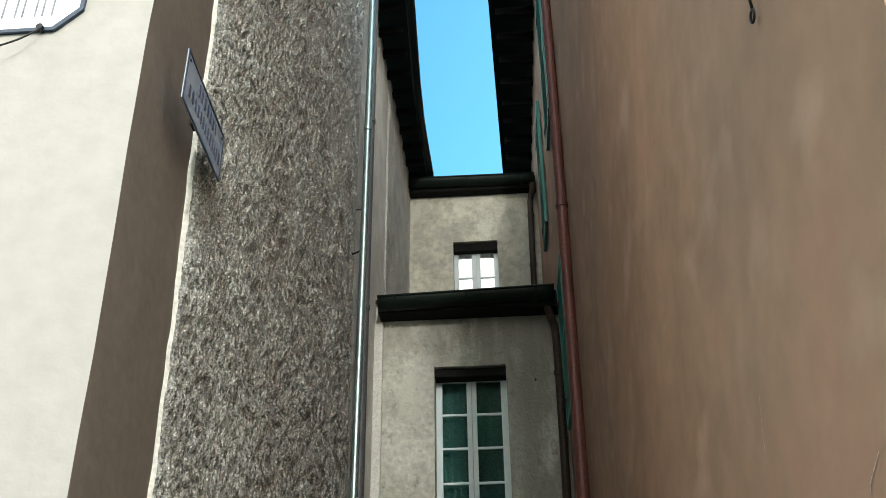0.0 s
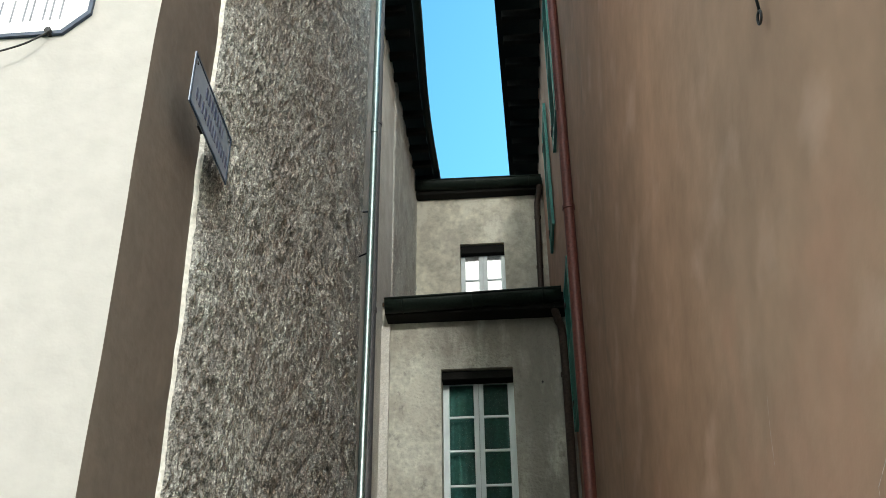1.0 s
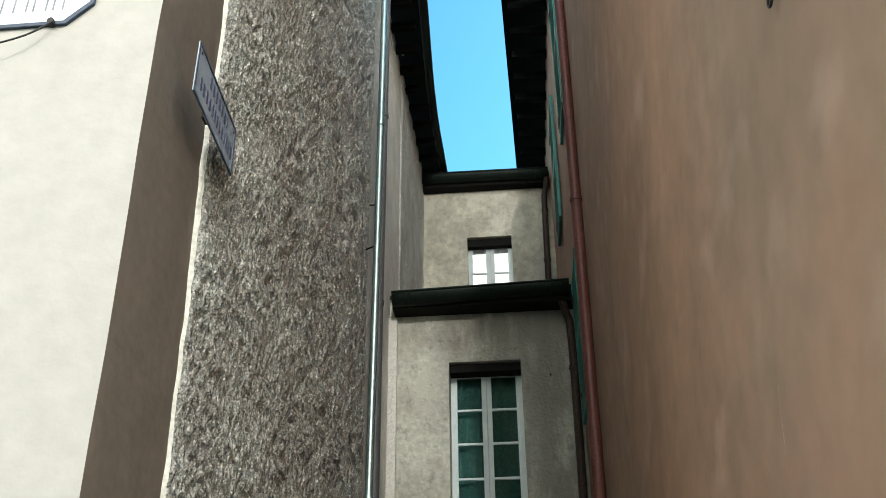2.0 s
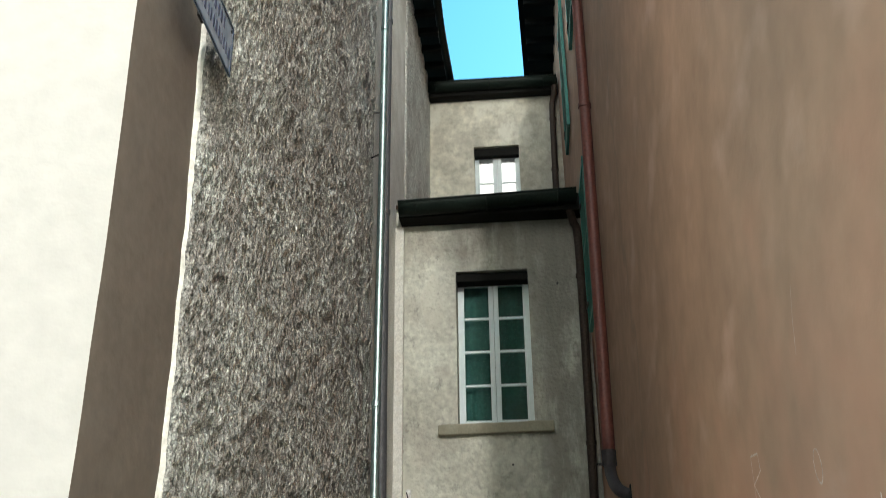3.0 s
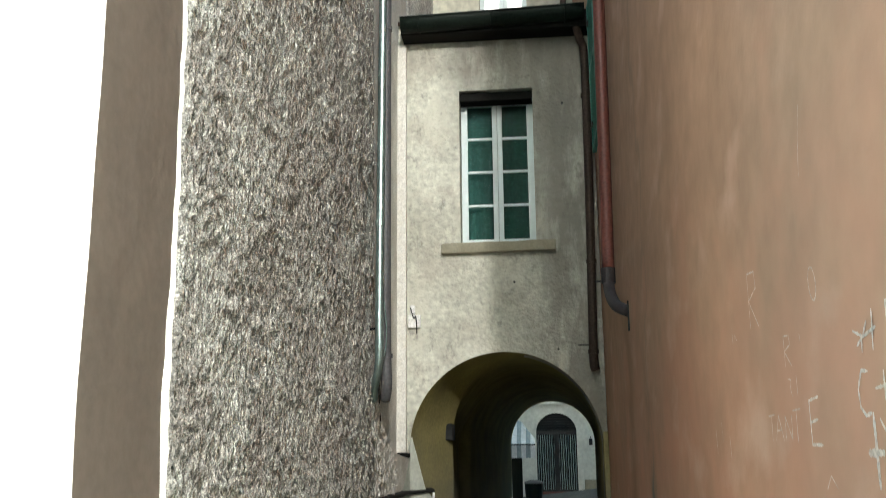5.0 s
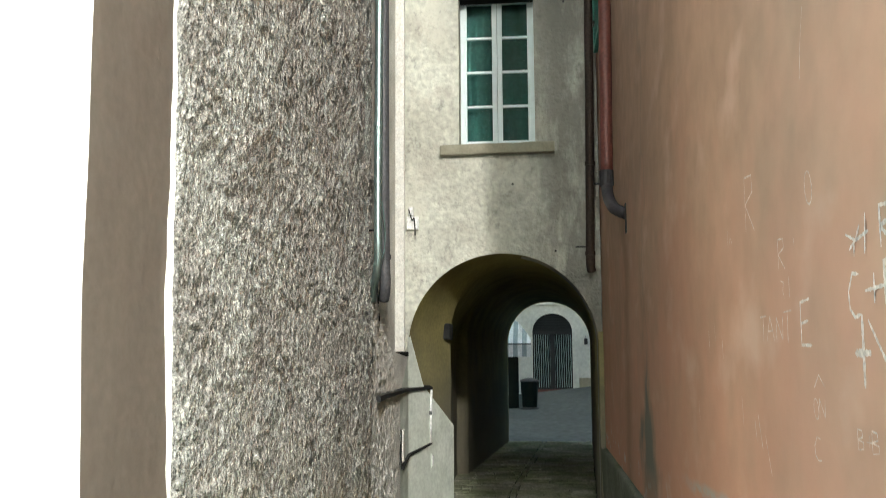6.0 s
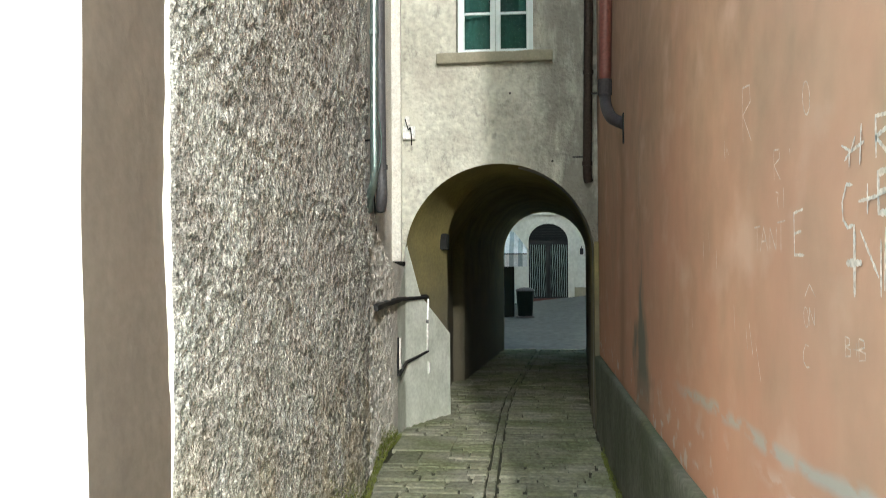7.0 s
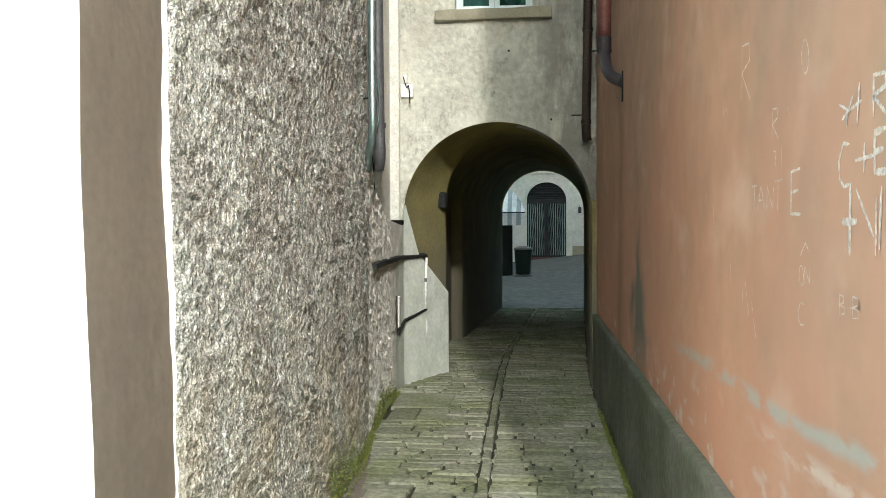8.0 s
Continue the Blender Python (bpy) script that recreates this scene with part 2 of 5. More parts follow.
def grey_low(m):
    """Blends to a darker grey-brown towards the foot, below the spring of the vault."""
    n, l = m.node_tree.nodes, m.node_tree.links
    b = n["Principled BSDF"]
    src = b.inputs["Base Color"].links[0].from_socket
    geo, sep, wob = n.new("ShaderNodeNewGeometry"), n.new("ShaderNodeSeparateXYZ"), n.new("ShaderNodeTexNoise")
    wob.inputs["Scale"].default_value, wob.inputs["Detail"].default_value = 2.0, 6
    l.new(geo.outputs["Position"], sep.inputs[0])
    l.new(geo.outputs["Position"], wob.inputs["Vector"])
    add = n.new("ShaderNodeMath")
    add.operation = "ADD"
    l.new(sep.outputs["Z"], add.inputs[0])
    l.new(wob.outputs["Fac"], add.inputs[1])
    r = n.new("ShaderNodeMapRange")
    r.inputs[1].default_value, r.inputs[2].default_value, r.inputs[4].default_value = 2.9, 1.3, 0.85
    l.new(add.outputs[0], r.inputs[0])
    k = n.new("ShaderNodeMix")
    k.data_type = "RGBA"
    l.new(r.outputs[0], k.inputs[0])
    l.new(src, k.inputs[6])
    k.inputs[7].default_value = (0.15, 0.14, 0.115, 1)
    l.new(k.outputs[2], b.inputs["Base Color"])


grey_low(VAULT)
PATCH = mat("grey_render", (0.80, 0.84, 0.76), (0.62, 0.67, 0.58), scale=4, amount=0.8, fine=25, fine_amount=0.1, bump=0.3)
PALEREND = mat("pale_render", (0.86, 0.84, 0.79), (0.70, 0.67, 0.61), scale=3, amount=0.9, fine=110, fine_amount=0.25, bump=0.8, bump_scale=90, distance=0.012)
CONCRETE = mat("cement_plinth", (0.135, 0.135, 0.112), (0.06, 0.075, 0.04), scale=2.0, amount=0.9, fine=25, fine_amount=0.25,
               bump=0.3, stretch=(1, 0.8, 0.8))
STONE = mat("paving_stone", (0.295, 0.295, 0.235), (0.19, 0.21, 0.12), scale=1.6, amount=0.9, fine=30, fine_amount=0.3, bump=0.6,
            rough=0.95, spec=0.03)


def own_tone(m, lo, hi):
    """Each stone takes its own tone."""
    n, l = m.node_tree.nodes, m.node_tree.links
    b = n["Principled BSDF"]
    src = b.inputs["Base Color"].links[0].from_socket
    info, geo = n.new("ShaderNodeObjectInfo"), n.new("ShaderNodeNewGeometry")
    add = n.new("ShaderNodeMath")
    add.operation = "ADD"
    l.new(info.outputs["Random"], add.inputs[0])
    l.new(geo.outputs["Random Per Island"], add.inputs[1])
    fr = n.new("ShaderNodeMath")
    fr.operation = "FRACT"
    l.new(add.outputs[0], fr.inputs[0])
    r = n.new("ShaderNodeMapRange")
    r.inputs[3].default_value, r.inputs[4].default_value = lo, hi
    l.new(fr.outputs[0], r.inputs[0])
    mul = n.new("ShaderNodeMix")
    mul.data_type, mul.blend_type = "RGBA", "MULTIPLY"
    mul.inputs[0].default_value = 1
    l.new(src, mul.inputs[6])
    l.new(r.outputs[0], mul.inputs[7])
    l.new(mul.outputs[2], b.inputs["Base Color"])


own_tone(STONE, 0.8, 1.15)
JOINT = mat("joint_earth", (0.03, 0.032, 0.02), (0.055, 0.065, 0.025), scale=5, fine=60, fine_amount=0.3, bump=0.8)
FILLET = mat("brown_mortar", (0.17, 0.145, 0.115), (0.12, 0.11, 0.08), scale=5, fine=40, fine_amount=0.2, bump=0.4)
MOSS = mat("moss", (0.15, 0.18, 0.035), (0.09, 0.105, 0.025), scale=12, fine=90, fine_amount=0.5, bump=1.0, bump_scale=120)
GALV = mat("galvanised_steel", (0.40, 0.52, 0.51), (0.30, 0.40, 0.39), rough=0.4, metal=0.85, scale=6, fine=50, fine_amount=0.1, bump=0.1)
DARKPIPE = mat("dark_brown_metal", (0.05, 0.036, 0.03), (0.035, 0.027, 0.022), rough=0.5, metal=0.2, scale=5, bump=0.1, spec=0.1)
REDPIPE = mat("red_brown_metal", (0.145, 0.045, 0.035), (0.10, 0.035, 0.03), rough=0.5, scale=4, bump=0.1)
GREYPIPE = mat("grey_plastic", (0.11, 0.11, 0.115), (0.08, 0.08, 0.085), rough=0.5, scale=5, bump=0.1)
SHOE = mat("dark_pipe_bend", (0.042, 0.038, 0.041), (0.03, 0.026, 0.028), rough=0.5, scale=5, bump=0.1, spec=0.15)
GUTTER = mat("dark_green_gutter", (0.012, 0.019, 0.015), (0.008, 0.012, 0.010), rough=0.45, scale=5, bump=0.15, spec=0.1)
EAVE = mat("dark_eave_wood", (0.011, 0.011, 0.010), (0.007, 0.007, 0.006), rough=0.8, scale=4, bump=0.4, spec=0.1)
SHUTTER = mat("green_shutter_paint", (0.03, 0.20, 0.17), (0.02, 0.13, 0.11), rough=0.5, scale=5, bump=0.2)
FRAME = mat("white_window_paint", (0.70, 0.78, 0.79), (0.60, 0.68, 0.69), rough=0.5, scale=3, fine=14, fine_amount=0.04, bump=0.05, bump_scale=20)
SILL = mat("sill_stone", (0.32, 0.30, 0.225), (0.23, 0.215, 0.155), scale=7, fine=50, fine_amount=0.1, bump=0.4)
TILE = mat("roof_tile", (0.06, 0.04, 0.03), (0.035, 0.025, 0.02), scale=4, bump=0.5, spec=0.1)
STREET = mat("far_paving", (0.085, 0.095, 0.092), (0.055, 0.063, 0.062), scale=0.8, fine=6, fine_amount=0.4, bump=0.6, bump_scale=10)
FARWALL = mat("far_plaster", (0.66, 0.675, 0.63), (0.54, 0.555, 0.52), scale=1.2, fine=8, fine_amount=0.1, bump=0.3)
PALE = mat("opposite_plaster", (0.82, 0.80, 0.755), (0.78, 0.76, 0.71), scale=0.6, fine=6, fine_amount=0.08, bump=0.2)
# near-black; in the room and wall slots it carries their shade
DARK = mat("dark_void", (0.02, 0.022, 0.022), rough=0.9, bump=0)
# white sign plate with the sky's reflection put into its colour
SIGNSKY = mat("sky_toned_enamel", (0.36, 0.41, 0.50), (0.30, 0.35, 0.45), rough=0.2, scale=5, fine_amount=0.04, bump=0)
WHITE = mat("white_enamel", (0.82, 0.84, 0.86), (0.74, 0.77, 0.80), rough=0.3, scale=4, fine_amount=0.03, bump=0)
NAVY = mat("navy_enamel", (0.03, 0.05, 0.09), rough=0.35, bump=0)
INK = mat("sign_lettering", (0.05, 0.06, 0.13), rough=0.4, bump=0)
PLASTIC = mat("white_plastic", (0.90, 0.90, 0.88), (0.80, 0.79, 0.76), rough=0.5, scale=12, bump=0.1)
CABLE = mat("cable_black", (0.02, 0.02, 0.02), rough=0.6, bump=0)
CABLEGREEN = mat("cable_green_grey", (0.16, 0.25, 0.23), rough=0.5, bump=0)
GRILLE = mat("grille_paint", (0.30, 0.40, 0.39), (0.22, 0.30, 0.29), rough=0.5, scale=3, bump=0.1)
WOODRED = mat("red_door_sill", (0.14, 0.05, 0.04), rough=0.6, bump=0.2)
IRON = mat("wrought_iron", (0.03, 0.03, 0.032), rough=0.5, metal=0.4, bump=0.1)
GREYINK = mat("faded_ink", (0.20, 0.21, 0.24), rough=0.6, bump=0)
SCRATCH = mat("scratched_lime", (0.62, 0.55, 0.50), (0.50, 0.39, 0.32), scale=30, amount=0.9, fine=80, fine_amount=0.3, bump=0.3)
SCRATCH_FAINT = mat("faint_scratch", (0.54, 0.44, 0.37), (0.47, 0.32, 0.24), scale=30, amount=0.9, fine=80, fine_amount=0.3, bump=0.3)
PANE_GREEN = mat("pane_green_backing", (0.045, 0.115, 0.105), (0.028, 0.075, 0.07), scale=3, fine=30, bump=0.2, stretch=(4, 1, 0.3))
PANE_WHITE = mat("pane_white_backing", (0.85, 0.86, 0.86), (0.80, 0.81, 0.82), scale=5, fine_amount=0.03, bump=0)
IVY = mat("dark_ivy", (0.05, 0.075, 0.04), (0.03, 0.045, 0.03), scale=3, fine=20, fine_amount=0.4, bump=0.6)
AWN_A = mat("awning_white", (0.7, 0.72, 0.74), scale=4, bump=0.1)
AWN_B = mat("awning_grey", (0.30, 0.36, 0.38), scale=4, bump=0.1)


def glass(name, tint, rough=0.03, ior=1.06):
    m = bpy.data.materials.new(name)
    m.use_nodes = True
    b = m.node_tree.nodes["Principled BSDF"]
    b.inputs["Base Color"].default_value = (*tint, 1)
    b.inputs["Roughness"].default_value = rough
    b.inputs["IOR"].default_value = ior
    b.inputs["Transmission Weight"].default_value = 1.0
    return m


PANE = glass("window_glass", (0.55, 0.75, 0.70))
PANE_UP = glass("window_glass_upper", (0.95, 0.97, 0.97), ior=2.4)


# ---------------------------------------------------------------- mesh helpers
def obj(name, bm, material, smooth=False):
    me = bpy.data.meshes.new(name)
    bm.normal_update()
    bm.to_mesh(me)
    bm.free()
    me.materials.append(material)
    if smooth:
        me.shade_smooth()
    return new(name, me)


def part(name, bm, material, parent, label="", smooth=False):
    ob = obj(name, bm, material, smooth)
    ob.parent = parent
    ob.matrix_parent_inverse = parent.matrix_basis.inverted()
    if label:
        ob["label"] = label
    return ob


def base(name, at, label, category, group="", kind=""):
    e = new(name)
    e.location = at
    e.empty_display_size = 0.1
    e.matrix_basis = Matrix.Translation(at)
    return tagged(e, label, category, group, kind)


def box(x0, x1, y0, y1, z0, z1, bevel=0.0, bm=None):
    bm = bm or bmesh.new()
    r = bmesh.ops.create_cube(bm, size=1.0, matrix=Matrix.Translation(((x0 + x1) / 2, (y0 + y1) / 2, (z0 + z1) / 2))
                              @ Matrix.Diagonal((x1 - x0, y1 - y0, z1 - z0, 1)))
    if bevel:
        edges = list({e for v in r["verts"] for e in v.link_edges})
        bmesh.ops.bevel(bm, geom=edges, offset=bevel, segments=2, affect="EDGES", profile=0.5)
    return bm


def tube(points, radius, sides=14, bm=None, caps=True):
    """A round bar along a polyline."""
    bm = bm or bmesh.new()
    pts = [Vector(p) for p in points]
    rings = []
    ref = None
    for i, p in enumerate(pts):
        a = pts[max(i - 1, 0)]
        b = pts[min(i + 1, len(pts) - 1)]
        d = (b - a).normalized()
        if ref is None:
            ref = d.orthogonal().normalized()
        ref = (ref - d * ref.dot(d)).normalized()
        s = d.cross(ref)
        r = radius[i] if isinstance(radius, (list, tuple)) else radius
        rings.append([bm.verts.new(p + (ref * math.cos(k * math.tau / sides) + s * math.sin(k * math.tau / sides)) * r)
                      for k in range(sides)])
    for u, v in zip(rings, rings[1:]):
        for k in range(sides):
            bm.faces.new((u[k], u[(k + 1) % sides], v[(k + 1) % sides], v[k]))
    if caps:
        bm.faces.new(rings[0][::-1])
        bm.faces.new(rings[-1])
    return bm


def smooth_path(points, steps=6):
    """Catmull-Rom through the points."""
    p = [Vector(points[0])] + [Vector(q) for q in points] + [Vector(points[-1])]
    out = []
    for i in range(1, len(p) - 2):
        for k in range(steps):
            t = k / steps
            out.append(0.5 * ((2 * p[i]) + (p[i + 1] - p[i - 1]) * t + (2 * p[i - 1] - 5 * p[i] + 4 * p[i + 1] - p[i + 2]) * t * t
                              + (3 * p[i] - p[i - 1] - 3 * p[i + 1] + p[i + 2]) * t ** 3))
    return out + [p[-2]]


def plate(outer, holes, to3d, depth):
    """A flat slab of polygon shape with holes, thickened along depth."""
    bm = bmesh.new()
    edges = []
    for loop in [outer] + holes:
        vs = [bm.verts.new(to3d(*p)) for p in loop]
        edges += [bm.edges.new((vs[i], vs[(i + 1) % len(vs)])) for i in range(len(vs))]
    f = bmesh.ops.triangle_fill(bm, use_beauty=True, edges=edges)
    faces = [g for g in f["geom"] if isinstance(g, bmesh.types.BMFace)]
    r = bmesh.ops.extrude_face_region(bm, geom=faces)
    bmesh.ops.translate(bm, vec=depth, verts=[g for g in r["geom"] if isinstance(g, bmesh.types.BMVert)])
    bmesh.ops.recalc_face_normals(bm, faces=bm.faces)
    return bm


def sheet(nu, nv, place):
    """A grid of (nu+1) x (nv+1) points given by place(u, v) with u, v in 0..1."""
    vs = [place(i / nu, j / nv) for j in range(nv + 1) for i in range(nu + 1)]
    fs = [(j * (nu + 1) + i, j * (nu + 1) + i + 1, (j + 1) * (nu + 1) + i + 1, (j + 1) * (nu + 1) + i)
          for j in range(nv) for i in range(nu)]
    return vs, fs


def sheet_object(name, nu, nv, place, material, smooth=True):
    vs, fs = sheet(nu, nv, place)
    me = bpy.data.meshes.new(name)
    me.from_pydata(vs, [], fs)
    me.materials.append(material)
    if smooth:
        me.shade_smooth()
    return new(name, me)


def lerp(a, b, t):
    return a + (b - a) * t


def steps(x, table):
    for (a, va), (b, vb) in zip(table, table[1:]):
        if x <= b:
            t = min(max((x - a) / (b - a), 0), 1)
            return va + (vb - va) * t
    return table[-1][1]


# ---------------------------------------------------------------- ground and street
def ground():
    g = obj("ground", box(-400, 400, -400, 400, -0.4, -0.03), STREET)
    return tagged(g, "grey stone-paved street ground running to the distance", "ground", kind="structure")


ground()

# ---------------------------------------------------------------- left house: cream front, brown corner band, roughcast alley wall
LEAN = -0.012


def left_x(y, z):
    x = steps(y, [(2.2, -1.115), (3.0, -1.12), (5.0, -1.16), (6.0, -1.2), (7.0, -1.295), (7.6, -1.34), (8.2, -1.37), (9.2, -1.36),
                  (9.48, -1.345), (10.35, -0.955), (11.3, -0.92)])
    return x + LEAN * max(-0.5, min(z - 1.65, 5)) * min(max((9 - y) / 4, 0), 1)


def front_place(u, v):
    z = lerp(-0.1, 10.1, v)
    bulge = 0.012 * math.exp(-((z - 0.9) / 0.5) ** 2)
    n = noise.noise((0, 3.1, z * 0.9)) * 0.012 + noise.noise((4, 1.1, z * 3.0)) * 0.004
    x = lerp(-9, left_x(2.2, z) + n + bulge, u)
    return (x, 2.232 + 0.006 * noise.noise((x * 1.5, z * 1.5, 6)) * (1 - u ** 20), z)


front = sheet_object("wall_street_left", 90, 110, front_place, CREAM)
tagged(front, "cream painted plaster street wall of the corner house", "wall", kind="structure")


def corner_place(u, v):
    z = lerp(-0.1, 10.1, v)
    n = noise.noise((0, 3.1, z * 0.9)) * 0.012 + noise.noise((4, 1.1, z * 3.0)) * 0.004
    bulge = 0.012 * math.exp(-((z - 0.9) / 0.5) ** 2)
    y = lerp(2.232, 2.87, u)
    x = left_x(y, z)
    return (x + n + bulge, y, z)


band = sheet_object("wall_corner_band", 40, 160, corner_place, BROWN)
tagged(band, "smooth brown painted corner band of the house", "wall", kind="structure")


EDGE_Y = 2.775


def lump(y, z):
    """Relief of the roughcast: thrown mortar in crumbs and clots, dragged a little downhill."""
    c = noise.noise((y * 1.3, z * 0.8, 1.7)) * 0.012
    k = 0.85 + 0.6 * noise.noise((y * 3.2, z * 3.2, 11.0))
    s = y + 0.16 * z
    far = min(max((y - 3.2) / 3.0, 0.0), 1.0)          # the throw gets coarser along the alley
    m = max(0.0, noise.noise((s * 88, z * 20, 9.0)) + 0.2) * 0.023
    m += max(0.0, noise.noise((s * 50, z * 13, 5.0)) + 0.22) * (0.014 + 0.005 * far)
    m += max(0.0, noise.noise((s * 27, z * 9, 2.0)) + 0.2) * (0.004 + 0.015 * far)
    return c + m * k + noise.noise((s * 150, z * 70, 3.0)) * 0.004


def rough_place(u, v):
    y = EDGE_Y + (7.25 - EDGE_Y) * (0.4 * u + 0.6 * u * u)
    z = lerp(-0.05, 5.0, v / 0.7) if v < 0.7 else lerp(5.0, 9.6, (v - 0.7) / 0.3)
    edge = 0.012 * noise.noise((z * 9, 2.2, 0.3)) + 0.02 * noise.noise((z * 2.0, 7.2, 0.3))
    if u == 0:
        return (left_x(y, z) - 0.02, y + edge, z)
    return (left_x(y, z) + 0.018 + lump(y, z) * min(1, 0.3 + (1 - u) * 40), y + edge * max(0, 1 - u * 20), z)


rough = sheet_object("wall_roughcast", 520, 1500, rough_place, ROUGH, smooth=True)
tagged(rough, "grey-brown pebbly roughcast plaster alley wall", "wall", kind="structure")


def edge_place(u, v):
    z = lerp(-0.05, 10.1, v)
    e = 0.012 * noise.noise((z * 9, 2.2, 0.3)) + 0.02 * noise.noise((z * 2.0, 7.2, 0.3))
    w = 0.010 * abs(noise.noise((z * 16, 1.2, 4.3)))
    return (left_x(EDGE_Y, z) + lerp(-0.006, 0.014 + w, u), EDGE_Y - 0.01 + e - 0.004 + 0.012 * u * u, z)


lip = sheet_object("trim_lime_edge", 4, 480, edge_place, LIME)
tagged(lip, "broken pale lime edge of the roughcast coat", "plaster edge", kind="structure")

# set-back upper wall behind the downpipes, as far as the upper house
upper = obj("wall_left_back", box(-2.2, -1.44, 7.2, 13.2, 1.3, 10.25), PALEREND)
tagged(upper, "weathered grey plaster wall set back behind the downpipes", "wall", kind="structure")


def coat_place(u, v):
    y, z = lerp(10.1, 12.85, u), lerp(5.9, 10.2, v)
    e = 0.05 * noise.noise((z * 1.5, 8.2, 0.3)) * (1 - u)
    return (-1.455 if u == 0 else -1.425 + lump(y, z) * 0.7, y + e, z)


coat = sheet_object("wall_roughcast_upper", 120, 260, coat_place, ROUGH)
tagged(coat, "rough grey roughcast coat on the set-back upper wall", "wall", kind="structure")


def low_place(u, v):
    y = lerp(7.2, 10.36, u)
    top = steps(y, [(7.4, 2.12), (8.5, 1.72), (9.4, 1.66), (9.55, 1.88), (9.75, 1.32), (10.35, 0.86), (10.4, 0.86)])
    z = lerp(-0.05, top, v)
    k = min(max((9.3 - y) / 1.0, 0), 1)
    return (left_x(y, z) + 0.02 + lump(y, z) * k, y, z)


low = sheet_object("wall_left_low", 320, 260, low_place, PALEREND)
tagged(low, "pale rough-rendered low wall running to the archway", "wall", kind="structure")

# ---------------------------------------------------------------- right house
bm = box(0.66, 1.1, 1.15, 7.36, -0.1, 8.9)
box(0.662, 1.1, 7.36, 9.7, -0.1, 11.4, bm=bm)
box(0.662, 1.1, 9.7, 18.6, 3.1, 11.4, bm=bm)
right = obj("wall_right", bm, ORANGE)
tagged(right, "faded orange limewashed house wall with scratches", "wall", kind="structure")
right_front = obj("wall_street_right", box(1.1, 14, 1.15, 1.5, -0.1, 8.9), ORANGE)
tagged(right_front, "orange limewashed street front of the house", "wall", kind="structure")


def plinth_place(u, v):
    y = lerp(1.15, 9.45, u)
    z = lerp(-0.05, 0.755, min(v / 0.85, 1))
    out = 0.045 if v <= 0.85 else lerp(0.045, -0.01, (v - 0.85) / 0.15)
    n = 0.010 * noise.noise((y * 1.2, z * 2, 0)) + 0.004 * noise.noise((y * 4, z * 4, 3))
    return (0.66 - out + n, y, z + (0.015 * noise.noise((y * 1.3, 5, 5)) if v > 0.5 else 0))


plinth = sheet_object("plinth_right", 160, 24, plinth_place, CONCRETE)
tagged(plinth, "mossy grey cement plinth along the orange wall", "plinth", kind="structure")

# ---------------------------------------------------------------- arch house
ACX, AR, AZ = -0.35, 0.965, 1.74


def arch_loop(n=40):
    return [(ACX + AR * math.cos(math.pi * (1 - i / n)), AZ + AR * math.sin(math.pi * (1 - i / n))) for i in range(n + 1)]


WIN1 = (-0.775, 0.015, 3.84, 5.55)
outer = [(-1.46, -0.1), (ACX - AR, -0.1)] + arch_loop() + [(ACX + AR, -0.1), (0.655, -0.1), (0.655, 6.35), (-1.46, 6.35)]
hole = [(WIN1[0], WIN1[2]), (WIN1[1], WIN1[2]), (WIN1[1], WIN1[3]), (WIN1[0], WIN1[3])]
facade = obj("wall_facade", plate(outer, [hole], lambda x, z: (x, 9.5, z), Vector((0, 0.35, 0))), PLASTER)
tagged(facade, "stained grey-beige plaster house wall over the archway", "wall", kind="structure")

WIN2 = (-0.725, -0.02, 7.9, 9.02)
outer = [(-1.62, 6.3), (0.655, 6.3), (0.655, 10.2), (-1.62, 10.2)]
hole = [(WIN2[0], WIN2[2]), (WIN2[1], WIN2[2]), (WIN2[1], WIN2[3]), (WIN2[0], WIN2[3])]
facade2 = obj("wall_facade_upper", plate(outer, [hole], lambda x, z: (x, 12.8, z), Vector((0, 0.35, 0))), PLASTER_UP)
tagged(facade2, "pale weathered plaster wall of the upper storey", "wall", kind="structure")


def tunnel_place(u, v):
    """Barrel vault with a shallow niche behind the entrance pier."""
    y = lerp(9.5, 18.6, v)
    lo = steps(y, [(9.5, ACX - AR + 0.003), (10.35, -0.955), (13.45, -1.0), (18.6, -0.585)])
    hi = steps(y, [(9.5, ACX + AR - 0.003), (10.35, 0.625), (18.6, 1.03)])
    c, w = (lo + hi) / 2, (hi - lo) / 2
    s = steps(y, [(9.5, AZ), (10.35, 1.90), (18.6, 1.92)])
    niche = steps(y, [(10.40, 0.0), (10.80, 0.13), (13.38, 0.16), (13.45, 0.0)])
    if u < 0.25:
        return (lo - niche - 0.008 * noise.noise((y * 1.7, u * 20, 3)), y, lerp(-0.1, s, u / 0.25))
    if u > 0.75:
        return (hi, y, lerp(s, -0.1, (u - 0.75) / 0.25))
    a = math.pi * (1 - (u - 0.25) / 0.5)
    r = w + 0.02 * min(1, (y - 9.5) * 2) * noise.noise((y * 1.3, u * 9, 5)) * math.sin(a)
    return (c + r * math.cos(a) - niche * max(0.0, 1 - (u - 0.25) / 0.1), y, s + r * math.sin(a))


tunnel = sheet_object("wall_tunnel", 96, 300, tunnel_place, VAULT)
tagged(tunnel, "dim ochre plastered barrel vault of the passage", "vault", kind="structure")

tagged(obj("trim_jamb_right", box(ACX + AR - 0.004, 0.659, 9.485, 9.52, -0.05, 1.9, 0.004), VAULT), "narrow ochre jamb strip of the archway", "jamb", kind="structure")
